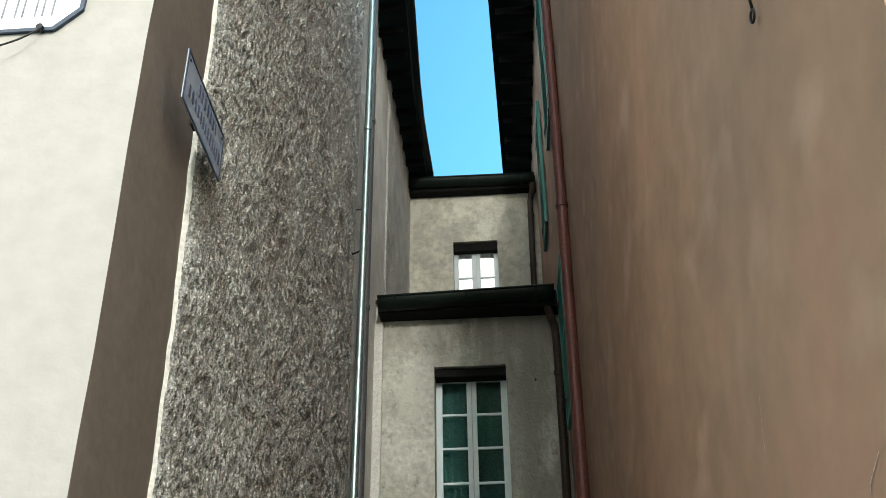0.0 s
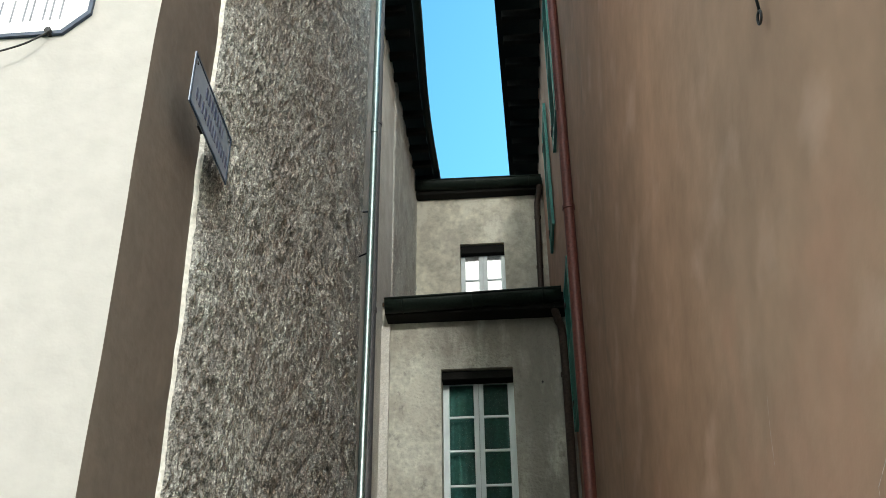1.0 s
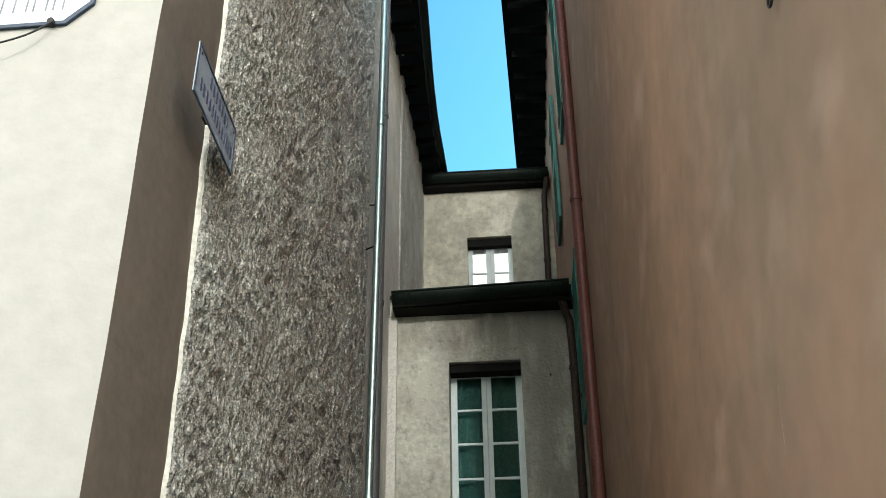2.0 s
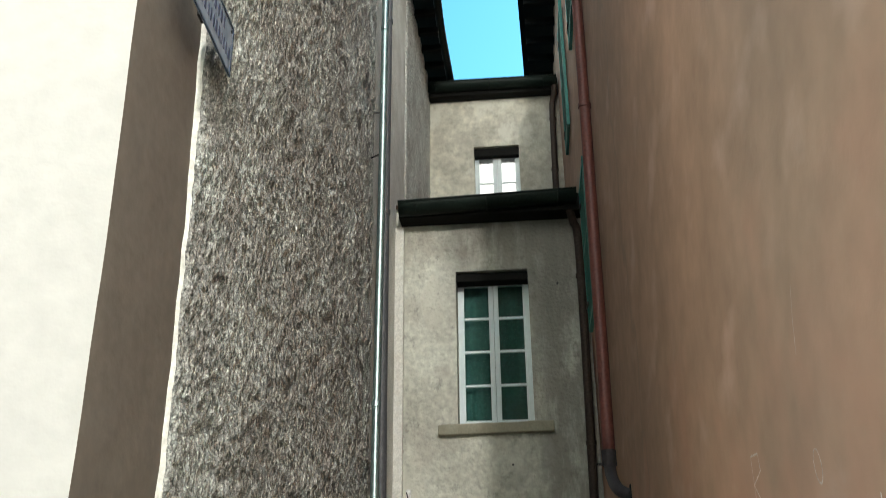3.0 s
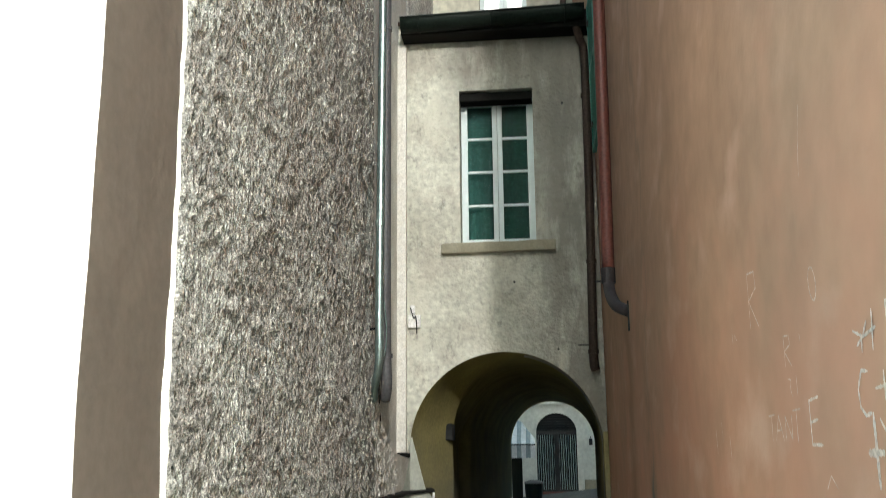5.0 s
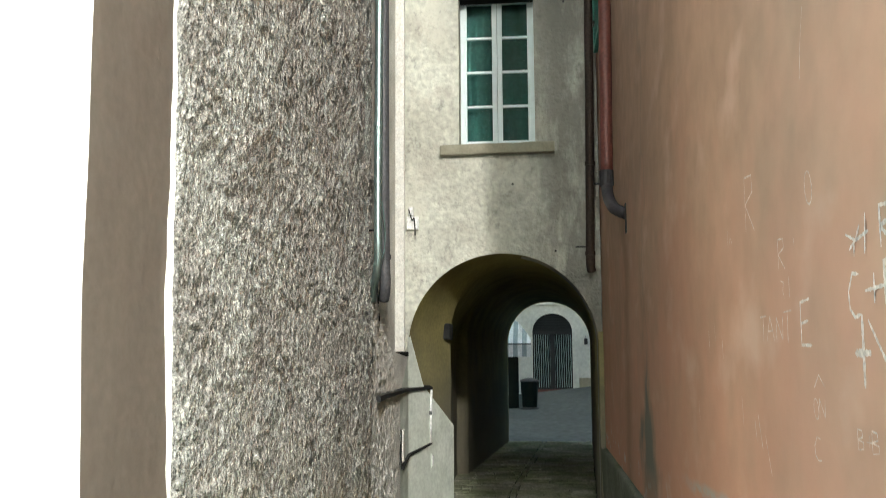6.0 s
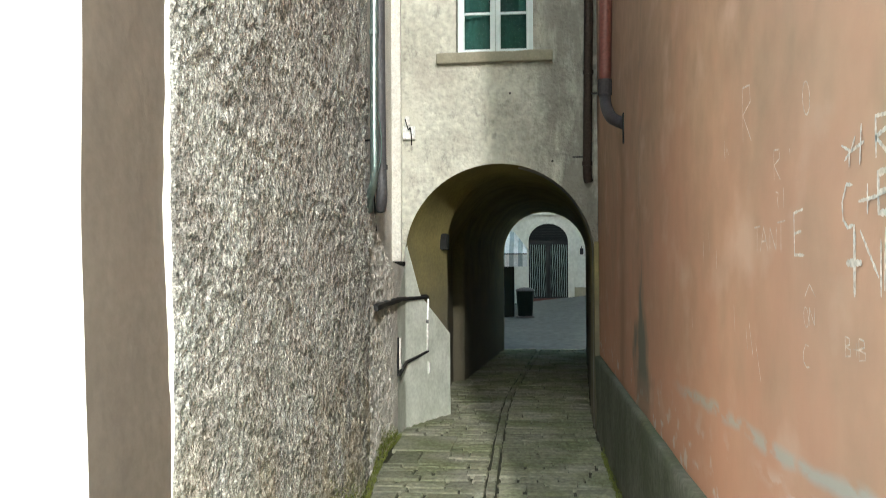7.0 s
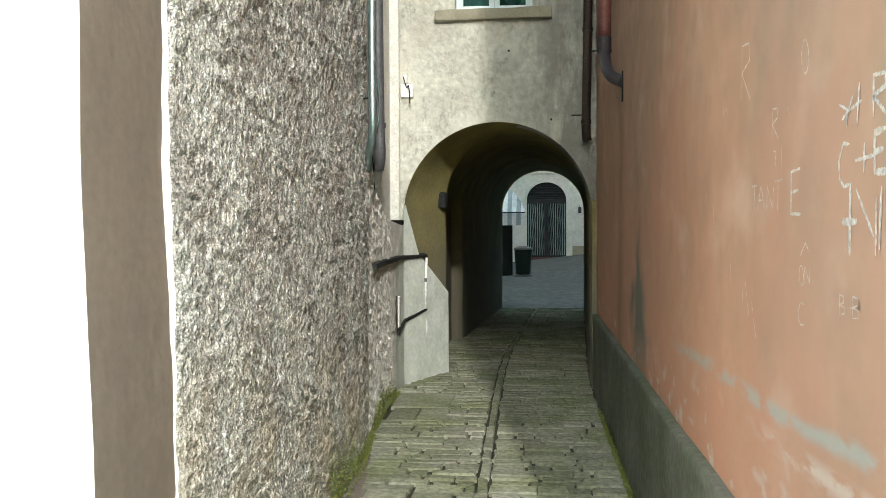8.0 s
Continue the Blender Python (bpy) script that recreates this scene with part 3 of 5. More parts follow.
mass = obj("wall_house_side", box(-9, -1.6, 13.2, 18.55, -0.1, 10.2), PLASTER)
tagged(mass, "plain side mass of the house", "wall", kind="structure")


# ---------------------------------------------------------------- things
def glazed_window(name, x0, x1, z0, z1, y, rows, pane, label, stile=0.05, mid=0.105):
    """Two-leaf casement set in a wall that faces -y."""
    w = base(name, ((x0 + x1) / 2, y, z0), label, "window", kind="structure")
    f = 0.045
    bm = box(x0, x0 + f, y, y + 0.07, z0, z1, 0.004)
    box(x1 - f, x1, y, y + 0.07, z0, z1, 0.004, bm)
    box(x0 + f, x1 - f, y + 0.001, y + 0.07, z1 - f, z1, 0.004, bm)
    box(x0 + f, x1 - f, y + 0.001, y + 0.07, z0, z0 + f, 0.004, bm)
    part("window_frame", bm, FRAME, w, "grey-white painted wooden frame")
    c = (x0 + x1) / 2
    for a, b in ((x0 + f, c - 0.002), (c + 0.002, x1 - f)):
        left = a < c - 0.1 and b < c
        sa = stile * 0.5 if left else mid / 2
        sb = mid / 2 if left else stile * 0.5
        bm = box(a, a + sa, y - 0.012, y + 0.04, z0 + f, z1 - f, 0.004)
        box(b - sb, b, y - 0.012, y + 0.04, z0 + f, z1 - f, 0.004, bm)
        box(a + sa, b - sb, y - 0.010, y + 0.04, z0 + f, z0 + f + 0.05, 0.004, bm)
        box(a + sa, b - sb, y - 0.010, y + 0.04, z1 - f - 0.045, z1 - f, 0.004, bm)
        leaf = part("casement", bm, FRAME, w)
        lo, hi = z0 + f + 0.05, z1 - f - 0.045
        for k in range(rows):
            p0, p1 = lerp(lo, hi, k / rows), lerp(lo, hi, (k + 1) / rows)
            bm = bmesh.new()
            tilt = random.uniform(-0.004, 0.004)
            q = [(a + sa, y + 0.015, p0), (b - sb, y + 0.015 + tilt, p0), (b - sb, y + 0.015 - tilt, p1), (a + sa, y + 0.015, p1)]
            fc = bm.faces.new([bm.verts.new(v) for v in q])
            r = bmesh.ops.extrude_face_region(bm, geom=[fc])
            bmesh.ops.translate(bm, vec=(0, 0.004, 0), verts=[g for g in r["geom"] if isinstance(g, bmesh.types.BMVert)])
            bmesh.ops.recalc_face_normals(bm, faces=bm.faces)
            g = part("pane", bm, pane, leaf)
            g.visible_shadow = False
            if k:
                part("glazing_bar", box(a + sa, b - sb, y - 0.004, y + 0.03, p0 - 0.012, p0 + 0.012, 0.003), FRAME, leaf)
    return w


w1 = glazed_window("window_1", WIN1[0], WIN1[1], WIN1[2], WIN1[3] - 0.01, 9.74, 4, PANE, "tall closed white two-leaf window with dark panes")
w2 = glazed_window("window_2", WIN2[0], WIN2[1], WIN2[2], WIN2[3] - 0.01, 12.98, 2, PANE_UP, "small closed white two-leaf window with bright panes", mid=0.13)


def sill():
    bm = box(-0.975, 0.21, 9.43, 9.52, 3.735, 3.845, 0.012)
    bmesh.ops.subdivide_edges(bm, edges=[e for e in bm.edges if e.calc_length() > 0.4], cuts=20)
    for v in bm.verts:
        v.co.z += 0.008 * noise.noise((v.co.x * 7, v.co.y * 9, v.co.z * 9)) + 0.012 * (v.co.x + 0.4)
        v.co.y += 0.006 * noise.noise((v.co.x * 9, v.co.z * 9, 4))
    return part("window_sill", bm, SILL, w1, "worn grey-brown stone sill")


sill()
# dark boards stand in for the shade at the top of both recesses
part("recess_shade", box(WIN1[0] + 0.002, WIN1[1] - 0.002, 9.56, 9.735, 5.45, 5.545, 0.006), EAVE, w1, "dark board put in for the shade at the recess top")
part("recess_shade", box(WIN2[0] + 0.002, WIN2[1] - 0.002, 12.86, 12.975, 8.88, 9.015, 0.006), EAVE, w2, "dark board put in for the shade at the recess top")


def curtain(name, x0, x1, z0, z1, y, material, label):
    def place(u, v):
        x = lerp(x0, x1, u)
        return (x, y + 0.012 * math.sin(x * 46 + 1.3 * math.sin(v * 3)) + 0.006 * noise.noise((x * 9, v * 3, 1)), lerp(z0, z1, v))
    c = sheet_object(name, 90, 10, place, material)
    return tagged(c, label, "curtain", "window curtains")


# added sheet: the green reflected in the panes, put in as colour
curtain("curtain", WIN1[0] - 0.1, WIN1[1] + 0.1, WIN1[2] - 0.02, WIN1[3] + 0.1, 9.848, PANE_GREEN, "dark green sheet added behind the tall window for its reflections")
# white sheet added to stand for the bright reflection in the upper panes
curtain("curtain", WIN2[0] - 0.05, WIN2[1] + 0.05, WIN2[2] - 0.02, WIN2[3] + 0.05, 13.10, PANE_WHITE, "white sheet added behind the small upper window for its reflection")
# room walls near-black, the darkness inside put into their colour
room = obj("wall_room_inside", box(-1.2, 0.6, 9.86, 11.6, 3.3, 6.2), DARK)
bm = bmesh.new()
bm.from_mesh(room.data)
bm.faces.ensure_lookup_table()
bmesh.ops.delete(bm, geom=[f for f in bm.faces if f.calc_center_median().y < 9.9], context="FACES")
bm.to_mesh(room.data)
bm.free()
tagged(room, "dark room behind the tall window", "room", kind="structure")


def gutter(name, x0, x1, y, z, r, label, tilt=0.0, eave=0.0):
    g = base(name, ((x0 + x1) / 2, y, z), label, "gutter", "roof gutters")
    n = 14
    prof = [(y + r * math.cos(a), z + r * math.sin(a)) for a in [math.pi + math.pi * i / n for i in range(n + 1)]]
    inner = [(y + (r - 0.006) * math.cos(a), z + (r - 0.006) * math.sin(a)) for a in [math.tau - math.pi * i / n for i in range(n + 1)]]
    loop = prof + inner
    bm = bmesh.new()
    rings = []
    m = 12
    for i in range(m + 1):
        x = lerp(x0, x1, i / m)
        sag = tilt * (i / m - 0.5) + 0.006 * noise.noise((x * 2, 3, z))
        rings.append([bm.verts.new((x, p[0], p[1] + sag)) for p in loop])
    for a, b in zip(rings, rings[1:]):
        for k in range(len(loop)):
            bm.faces.new((a[k], a[(k + 1) % len(loop)], b[(k + 1) % len(loop)], b[k]))
    for ring in (rings[0], rings[-1]):
        try:
            bm.faces.new(ring[:n + 1])
        except ValueError:
            pass
    bmesh.ops.recalc_face_normals(bm, faces=bm.faces)
    part("trough", bm, GUTTER, g, smooth=True)
    part("front_bead", tube([(lerp(x0, x1, i / m), y - r, z + 0.004 + tilt * (i / m - 0.5)) for i in range(m + 1)], 0.013, 8), GUTTER, g, smooth=True)
    for k in range(3):
        x = lerp(x0 + 0.2, x1 - 0.2, k / 2)
        pts = [(x, y + (r + 0.006) * math.cos(a), z + (r + 0.006) * math.sin(a) + tilt * ((x - x0) / (x1 - x0) - 0.5)) for a in [math.pi + math.pi * i / 8 for i in range(9)]]
        part("bracket", tube(pts, 0.007, 6), GUTTER, g)
    return g


gutter("gutter", -1.37, 0.585, 9.22, 6.275, 0.12, "dark green metal gutter under the low roof", 0.05)
gutter("gutter", -1.50, 0.62, 12.58, 10.05, 0.12, "dark metal gutter under the upper roof", -0.02)
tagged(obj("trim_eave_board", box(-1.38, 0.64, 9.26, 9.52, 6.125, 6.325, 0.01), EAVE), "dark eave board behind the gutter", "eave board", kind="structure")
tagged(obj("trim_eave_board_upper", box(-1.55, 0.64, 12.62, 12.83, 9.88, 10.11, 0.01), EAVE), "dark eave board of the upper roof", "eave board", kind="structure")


def downpipe(name, points, r, material, joints, label, group="downpipes", brackets=()):
    d = base(name, points[-1], label, "downpipe", group)
    part("pipe", tube(points, r, 16), material, d, smooth=True)
    for p in joints:
        a, b = Vector(p) + Vector((0, 0, 0.02)), Vector(p) - Vector((0, 0, 0.02))
        part("collar", tube([a, b], r * 1.16, 16), material, d, smooth=False)
    for p, q in brackets:
        part("bracket", tube([p, q], 0.008, 6), IRON, d, "iron wall pin")
    return d


# left pair
downpipe("downpipe", smooth_path([(-1.170, 6.90, 10.0), (-1.170, 6.90, 6.0), (-1.170, 6.82, 3.0), (-1.170, 6.82, 2.36), (-1.22, 6.92, 2.19), (-1.25, 7.04, 2.09)], 4), 0.032, GALV,
         [(-1.170, 6.90, 8.6), (-1.170, 6.90, 6.9), (-1.170, 6.825, 3.4)], "shiny galvanised steel downpipe on the roughcast wall",
         brackets=[((-1.170, 6.89, 5.6), (-1.33, 7.0, 5.6)), ((-1.170, 6.82, 2.6), (-1.33, 6.93, 2.6))])
downpipe("downpipe", smooth_path([(-1.30, 7.83, 10.0), (-1.30, 7.83, 5.0), (-1.285, 7.80, 2.7), (-1.275, 7.80, 2.28), (-1.30, 7.86, 2.14)], 4), 0.048, GREYPIPE,
         [(-1.30, 7.83, 7.7), (-1.30, 7.83, 5.5), (-1.28, 7.8, 2.5)], "dark grey downpipe beside the steel one",
         brackets=[((-1.275, 7.8, 2.42), (-1.46, 7.8, 2.42)), ((-1.30, 7.83, 6.6), (-1.46, 7.83, 6.6))])
# dark pipe on the arch house
downpipe("downpipe", smooth_path([(0.50, 9.30, 6.16), (0.54, 9.36, 6.02), (0.583, 9.42, 5.8), (0.575, 9.42, 4.5), (0.555, 9.42, 3.2), (0.545, 9.42, 2.62), (0.56, 9.44, 2.5)], 5), 0.045, DARKPIPE,
         [(0.58, 9.42, 5.4), (0.563, 9.42, 3.6), (0.545, 9.42, 2.68)], "dark brown metal downpipe at the edge of the arch house",
         brackets=[((0.40, 9.43, 2.75), (0.54, 9.43, 2.75)), ((0.565, 9.42, 4.6), (0.565, 9.51, 4.6))])
# dark pipe on the upper house
downpipe("downpipe", smooth_path([(0.58, 12.58, 9.96), (0.585, 12.62, 9.85), (0.55, 12.70, 9.72), (0.535, 12.72, 9.55), (0.52, 12.72, 8.6), (0.505, 12.72, 7.75)], 5), 0.047, DARKPIPE,
         [(0.535, 12.72, 9.4), (0.518, 12.72, 8.5)], "dark metal downpipe on the upper house",
         brackets=[((0.535, 12.72, 9.45), (0.535, 12.81, 9.45))])
# red pipe with grey shoe
rp = downpipe("downpipe", smooth_path([(0.615, 7.30, 10.2), (0.613, 7.30, 8.3), (0.598, 7.30, 6.2), (0.579, 7.30, 4.2), (0.564, 7.30, 3.06)], 6), 0.05, REDPIPE,
              [(0.598, 7.30, 6.2)], "red-brown painted metal downpipe with a grey bent shoe",
              brackets=[((0.46, 7.32, 3.0), (0.62, 7.32, 3.0))])
part("shoe", tube(smooth_path([(0.562, 7.30, 3.12), (0.562, 7.29, 2.98), (0.562, 7.22, 2.90), (0.57, 7.08, 2.81), (0.595, 6.96, 2.74), (0.668, 6.88, 2.69)], 5), 0.045, 16),
     SHOE, rp, "grey plastic pipe bend", smooth=True)
part("collar", tube([(0.562, 7.30, 3.10), (0.562, 7.30, 2.98)], 0.056, 16), SHOE, rp)
# dark box on the wall face, coloured for the slot's shade
part("wall_slot", box(0.652, 0.662, 6.80, 6.86, 2.54, 2.76, 0.003), DARK, rp, "broken dark slot in the wall")


def shutter(y0, y1, z0, z1, label):
    s = base("shutter", (0.63, (y0 + y1) / 2, z0), label, "shutter", "green shutters")
    f = 0.06
    bm = box(0.605, 0.645, y0, y0 + f, z0, z1, 0.004)
    box(0.605, 0.645, y1 - f, y1, z0, z1, 0.004, bm)
    for z in (z0, (z0 + z1) / 2, z1 - f):
        box(0.607, 0.643, y0 + f, y1 - f, z, z + f, 0.003, bm)
    part("shutter_frame", bm, SHUTTER, s)
    bm = box(-0.018, 0.018, y0 + f, y1 - f, -0.004, 0.004)
    me = bpy.data.meshes.new("slat")
    bmesh.ops.rotate(bm, verts=bm.verts, cent=(0, 0, 0), matrix=Matrix.Rotation(radians(40), 3, "Y"))
    bm.to_mesh(me)
    bm.free()
    me.materials.append(SHUTTER)
    n = int((z1 - z0 - 2 * f) / 0.045)
    for k in range(n):
        o = new("slat", me)
        o.parent = s
        o.matrix_parent_inverse = s.matrix_basis.inverted()
        o.location = (0.625, 0, z0 + f + 0.03 + k * 0.045)
    for z in (z0 + 0.25, z1 - 0.25):
        part("hinge", box(0.598, 0.612, y1 - 0.16, y1 + 0.03, z, z + 0.03, 0.002), IRON, s)
    return s


shutter(8.30, 9.10, 4.65, 6.25, "green louvred wooden shutter folded back on the wall")
shutter(10.25, 11.05, 7.80, 9.75, "green louvred wooden shutter of the upper floor")
shutter(8.10, 8.90, 7.95, 10.1, "tall green louvred wooden shutter under the eave")

# pilaster strip beside the facade
tagged(obj("trim_pilaster", box(-1.475, -1.345, 9.44, 9.56, 1.71, 6.1, 0.008), LIME), "pale plaster strip at the edge of the arch house", "pilaster", kind="structure")
tagged(obj("trim_pilaster_foot", box(-1.49, -1.31, 9.40, 9.55, 1.66, 1.708, 0.006), EAVE), "dark slate under the plaster strip", "slate", kind="structure")


def junction_box():
    j = base("junction_box", (-1.26, 9.46, 2.96), "white plastic cable box with a black wire on the facade", "junction box")
    part("body", box(-1.325, -1.20, 9.455, 9.50, 2.965, 3.10, 0.008), PLASTIC, j)
    part("bell", box(-1.305, -1.255, 9.44, 9.50, 3.105, 3.20, 0.012), PLASTIC, j)
    part("wire", tube(smooth_path([(-1.30, 9.44, 3.17), (-1.265, 9.435, 3.06), (-1.245, 9.43, 3.08), (-1.235, 9.435, 2.98), (-1.235, 9.45, 2.90)], 5), 0.006, 6), CABLE, j, "black wire", smooth=True)
    return j


junction_box()


def loose_cable():
    c = base("loose_cable", (-1.30, 7.62, 2.5), "thin green-grey cable looped beside the downpipes", "cable")
    part("loop", tube(smooth_path([(-1.29, 7.55, 3.05), (-1.27, 7.58, 2.95), (-1.25, 7.62, 2.75), (-1.26, 7.66, 2.55), (-1.29, 7.62, 2.45), (-1.28, 7.55, 2.6), (-1.27, 7.56, 2.85)], 6), 0.005, 6), CABLEGREEN, c, smooth=True)
    part("drop", tube(smooth_path([(-1.33, 7.72, 6.5), (-1.32, 7.70, 5.0), (-1.325, 7.71, 3.4), (-1.32, 7.68, 2.3), (-1.30, 7.66, 1.95)], 5), 0.006, 6), CABLE, c, smooth=True)
    # small pegs added to stand for dark hole marks
    for x, z in ((-0.225, 3.42), (0.20, 2.72), (0.33, 9.45 - 4.1)):
        p = base("spot_peg", (x, 9.49, z), "small dark peg added for a hole mark in the facade", "pin", "wall pins")
        part("shaft", tube([(x, 9.51, z), (x, 9.46, z - 0.004)], [0.009, 0.012], 8), IRON, p)


loose_cable()


def wall_hatch():
    """Near-black ledge bars, conduit and small cover on the patched wall before the arch."""
    def lx(y):
        return left_x(y, 1.0) + 0.02
    n = 24
    for y0, y1, z, rise, h, out, lab in ((7.5, 9.90, 1.305, 0.02, 0.045, 0.05, "near-black ledge bar set along the wall"),
                                       (9.08, 9.90, 0.585, 0.17, 0.03, 0.04, "short slanting near-black ledge bar low on the wall")):
        bm = bmesh.new()
        rings = []
        for i in range(n + 1):
            y = lerp(y0, y1, i / n)
            q = out * (1.0 - 0.45 * i / n)
            w = 0.006 * noise.noise((y * 4, z, 0)) + rise * i / n
            x = lx(y)
            rings.append([bm.verts.new(p) for p in ((x - 0.05, y, z + w), (x + q, y, z + w - 0.012), (x + q, y, z + h * (1 - 0.4 * i / n) + w - 0.012), (x - 0.05, y, z + h + w + 0.01))])
        for a, b in zip(rings, rings[1:]):
            for k in range(4):
                bm.faces.new((a[k], a[(k + 1) % 4], b[(k + 1) % 4], b[k]))
        bm.faces.new(rings[0]), bm.faces.new(rings[-1][::-1])
        bmesh.ops.recalc_face_normals(bm, faces=bm.faces)
        ob = obj("wall_ledge", bm, CABLE)
        tagged(ob, lab, "ledge", "wall ledges")
    c = base("conduit", (lx(9.76), 9.76, 0.6), "thin white conduit between the wall ledges", "conduit")
    part("tube", tube([(lx(9.89) + 0.02, 9.89, 1.31), (lx(9.87) + 0.02, 9.87, 0.76)], 0.012, 8), PLASTIC, c, smooth=True)
    part("clip", box(lx(9.88), lx(9.88) + 0.03, 9.86, 9.90, 1.05, 1.09), GREYPIPE, c)
    b = base("meter_cover", (lx(9.95), 9.95, 0.5), "small pale utility cover low on the patched wall", "utility cover")
    part("cover", box(lx(9.92) - 0.02, lx(9.92) + 0.022, 9.90, 9.99, 0.52, 0.63, 0.005), PLASTIC, b)
    part("frame", box(lx(9.92) - 0.02, lx(9.92) + 0.012, 9.885, 10.005, 0.505, 0.645, 0.004), PATCH, b)
    v = base("vent_slit", (lx(9.08), 9.08, 0.62), "narrow wall slit, its shade and lit edge put in as colour", "vent")
    # dark box for the slit's shade, pale block for its lit side
    part("slit", box(lx(9.08) - 0.03, lx(9.08) + 0.020, 9.065, 9.095, 0.60, 0.96, 0.004), DARK, v)
    part("reveal", box(lx(9.14) - 0.03, lx(9.14) + 0.038, 9.097, 9.20, 0.64, 0.95, 0.014), LIME, v)


wall_hatch()


def patch_place(u, v):
    y = lerp(9.05 + 0.06 * noise.noise((v * 6, 1, 1)), 10.34, u)
    top = steps(y, [(9.0, 1.25), (9.42, 1.60), (9.50, 1.92), (9.75, 1.36), (10.35, 0.90)])
    z = lerp(-0.04, top, v)
    return (left_x(y, z) + 0.032 + 0.004 * noise.noise((y * 5, z * 5, 2)), y, z)


tagged(sheet_object("wall_patch", 60, 40, patch_place, PATCH), "smooth grey-green cement patch beside the archway", "wall", kind="structure")

h = base("wall_box", (-1.0, 10.22, 1.84), "small black box on the vault wall", "wall box")
part("case", box(-1.09, -0.945, 10.20, 10.5, 1.84, 2.02, 0.012), DARK, h)
part("lid", box(-1.06, -0.955, 10.188, 10.20, 1.85, 2.01, 0.004), DARK, h)


def street_sign():
    p = [Vector((-1.040, 2.35, 3.64)), Vector((-1.066, 2.87, 3.64))]
    d = (p[1] - p[0]).normalized()
    nrm = Vector((d.y, -d.x, 0))
    m = Matrix((d, Vector((0, 0, 1)), nrm)).transposed().to_4x4()
    m.translation = p[0]
    s = base("street_sign", p[0], "white enamel street sign with dark edge and blue lettering", "street sign")
    L, H = (p[1] - p[0]).length, 0.215

    def flat(x0, x1, z0, z1, t0, t1, bev):
        bm = box(x0, x1, z0, z1, t0, t1, bev)
        bm.transform(m)
        return bm
    plate_ = part("plate", flat(0, L, 0, H, -0.004, 0.0, 0.001), SIGNSKY, s)
    bm = flat(0.0, L, 0, 0.009, 0.0, 0.0025, 0)
    for q in ((0, L, H - 0.009, H), (0, 0.009, 0.009, H - 0.009), (L - 0.009, L, 0.009, H - 0.009)):
        b2 = box(*q, 0.0, 0.0025)
        b2.transform(m)
        me = bpy.data.meshes.new("edge")
        b2.to_mesh(me)
        b2.free()
        bm.from_mesh(me)
    part("border", bm, NAVY, s, "dark border")
    rng = random.Random(5)
    for z0, x0, x1 in ((0.135, 0.16, 0.40), (0.055, 0.06, 0.50)):
        x = x0
        while x < x1:
            w = rng.uniform(0.016, 0.03)
            part("letter_bar", flat(x, x + w * 0.6, z0, z0 + 0.048, 0.0, 0.002, 0), INK, plate_)
            x += w + 0.012
    for x in (0.03, L - 0.03):
        part("screw", flat(x - 0.005, x + 0.005, H - 0.035, H - 0.025, 0, 0.004, 0.001), IRON, s)
    part("spacer", flat(0.25, 0.3, 0.08, 0.14, -0.05, -0.004, 0), IRON, s)


street_sign()


def plaque():
    s = base("street_plaque", (-1.718, 2.22, 3.78), "white street plaque with dark chamfered frame on the cream wall", "street plaque")
    def octo(x0, x1, z0, z1, c):
        return [(x0 + c, z0), (x1 - c, z0), (x1, z0 + c), (x1, z1 - c), (x1 - c, z1), (x0 + c, z1), (x0, z1 - c), (x0, z0 + c)]
    out = octo(-2.060, -1.381, 3.855, 4.36, 0.085)
    inn = octo(-2.046, -1.395, 3.869, 4.346, 0.080)
    part("frame", plate(out, [inn], lambda x, z: (x, 2.219, z), Vector((0, 0.016, 0))), NAVY, s, "dark blue frame")
    panel = part("panel", plate(inn, [], lambda x, z: (x, 2.221, z), Vector((0, 0.013, 0))), WHITE, s)
    rng = random.Random(3)
    for z0, x0, x1 in ((3.92, -1.968, -1.468), (4.12, -1.968, -1.468)):
        x = x0
        while x < x1:
            part("letter_bar", box(x, x + 0.006, 2.2195, 2.222, z0, z0 + 0.10), GREYINK, panel)
            x += rng.choice((0.026, 0.034, 0.045))
    part("bolt", tube([(-1.513, 2.205, 3.862), (-1.513, 2.24, 3.862)], 0.012, 8), IRON, s)
    w = base("hanging_wire", (-1.513, 2.2, 3.77), "thin black wire hanging below the plaque", "wire")
    part("wire", tube(smooth_path([(-1.513, 2.208, 3.85), (-1.568, 2.19, 3.79), (-1.658, 2.18, 3.75), (-1.788, 2.18, 3.73), (-1.988, 2.2, 3.72), (-2.238, 2.235, 3.76)], 6), 0.0035, 6), CABLE, w, smooth=True)


plaque()

hk = base("wall_hook", (0.655, 1.69, 3.24), "rusty iron ring hook in the orange wall", "hook")
part("ring", tube([(0.64, 1.69 + 0.016 * math.cos(a), 3.24 + 0.016 * math.sin(a)) for a in [i * math.tau / 16 for i in range(17)]], 0.0035, 6, caps=False), IRON, hk, smooth=True)
part("shank", tube([(0.64, 1.68, 3.255), (0.63, 1.66, 3.30), (0.67, 1.65, 3.31)], 0.004, 6), IRON, hk, smooth=True)


def eave_x(y):
    return steps(y, [(2.0, -0.93), (8.6, -0.975), (10.3, -1.06), (11.3, -1.085), (13.4, -1.06)])


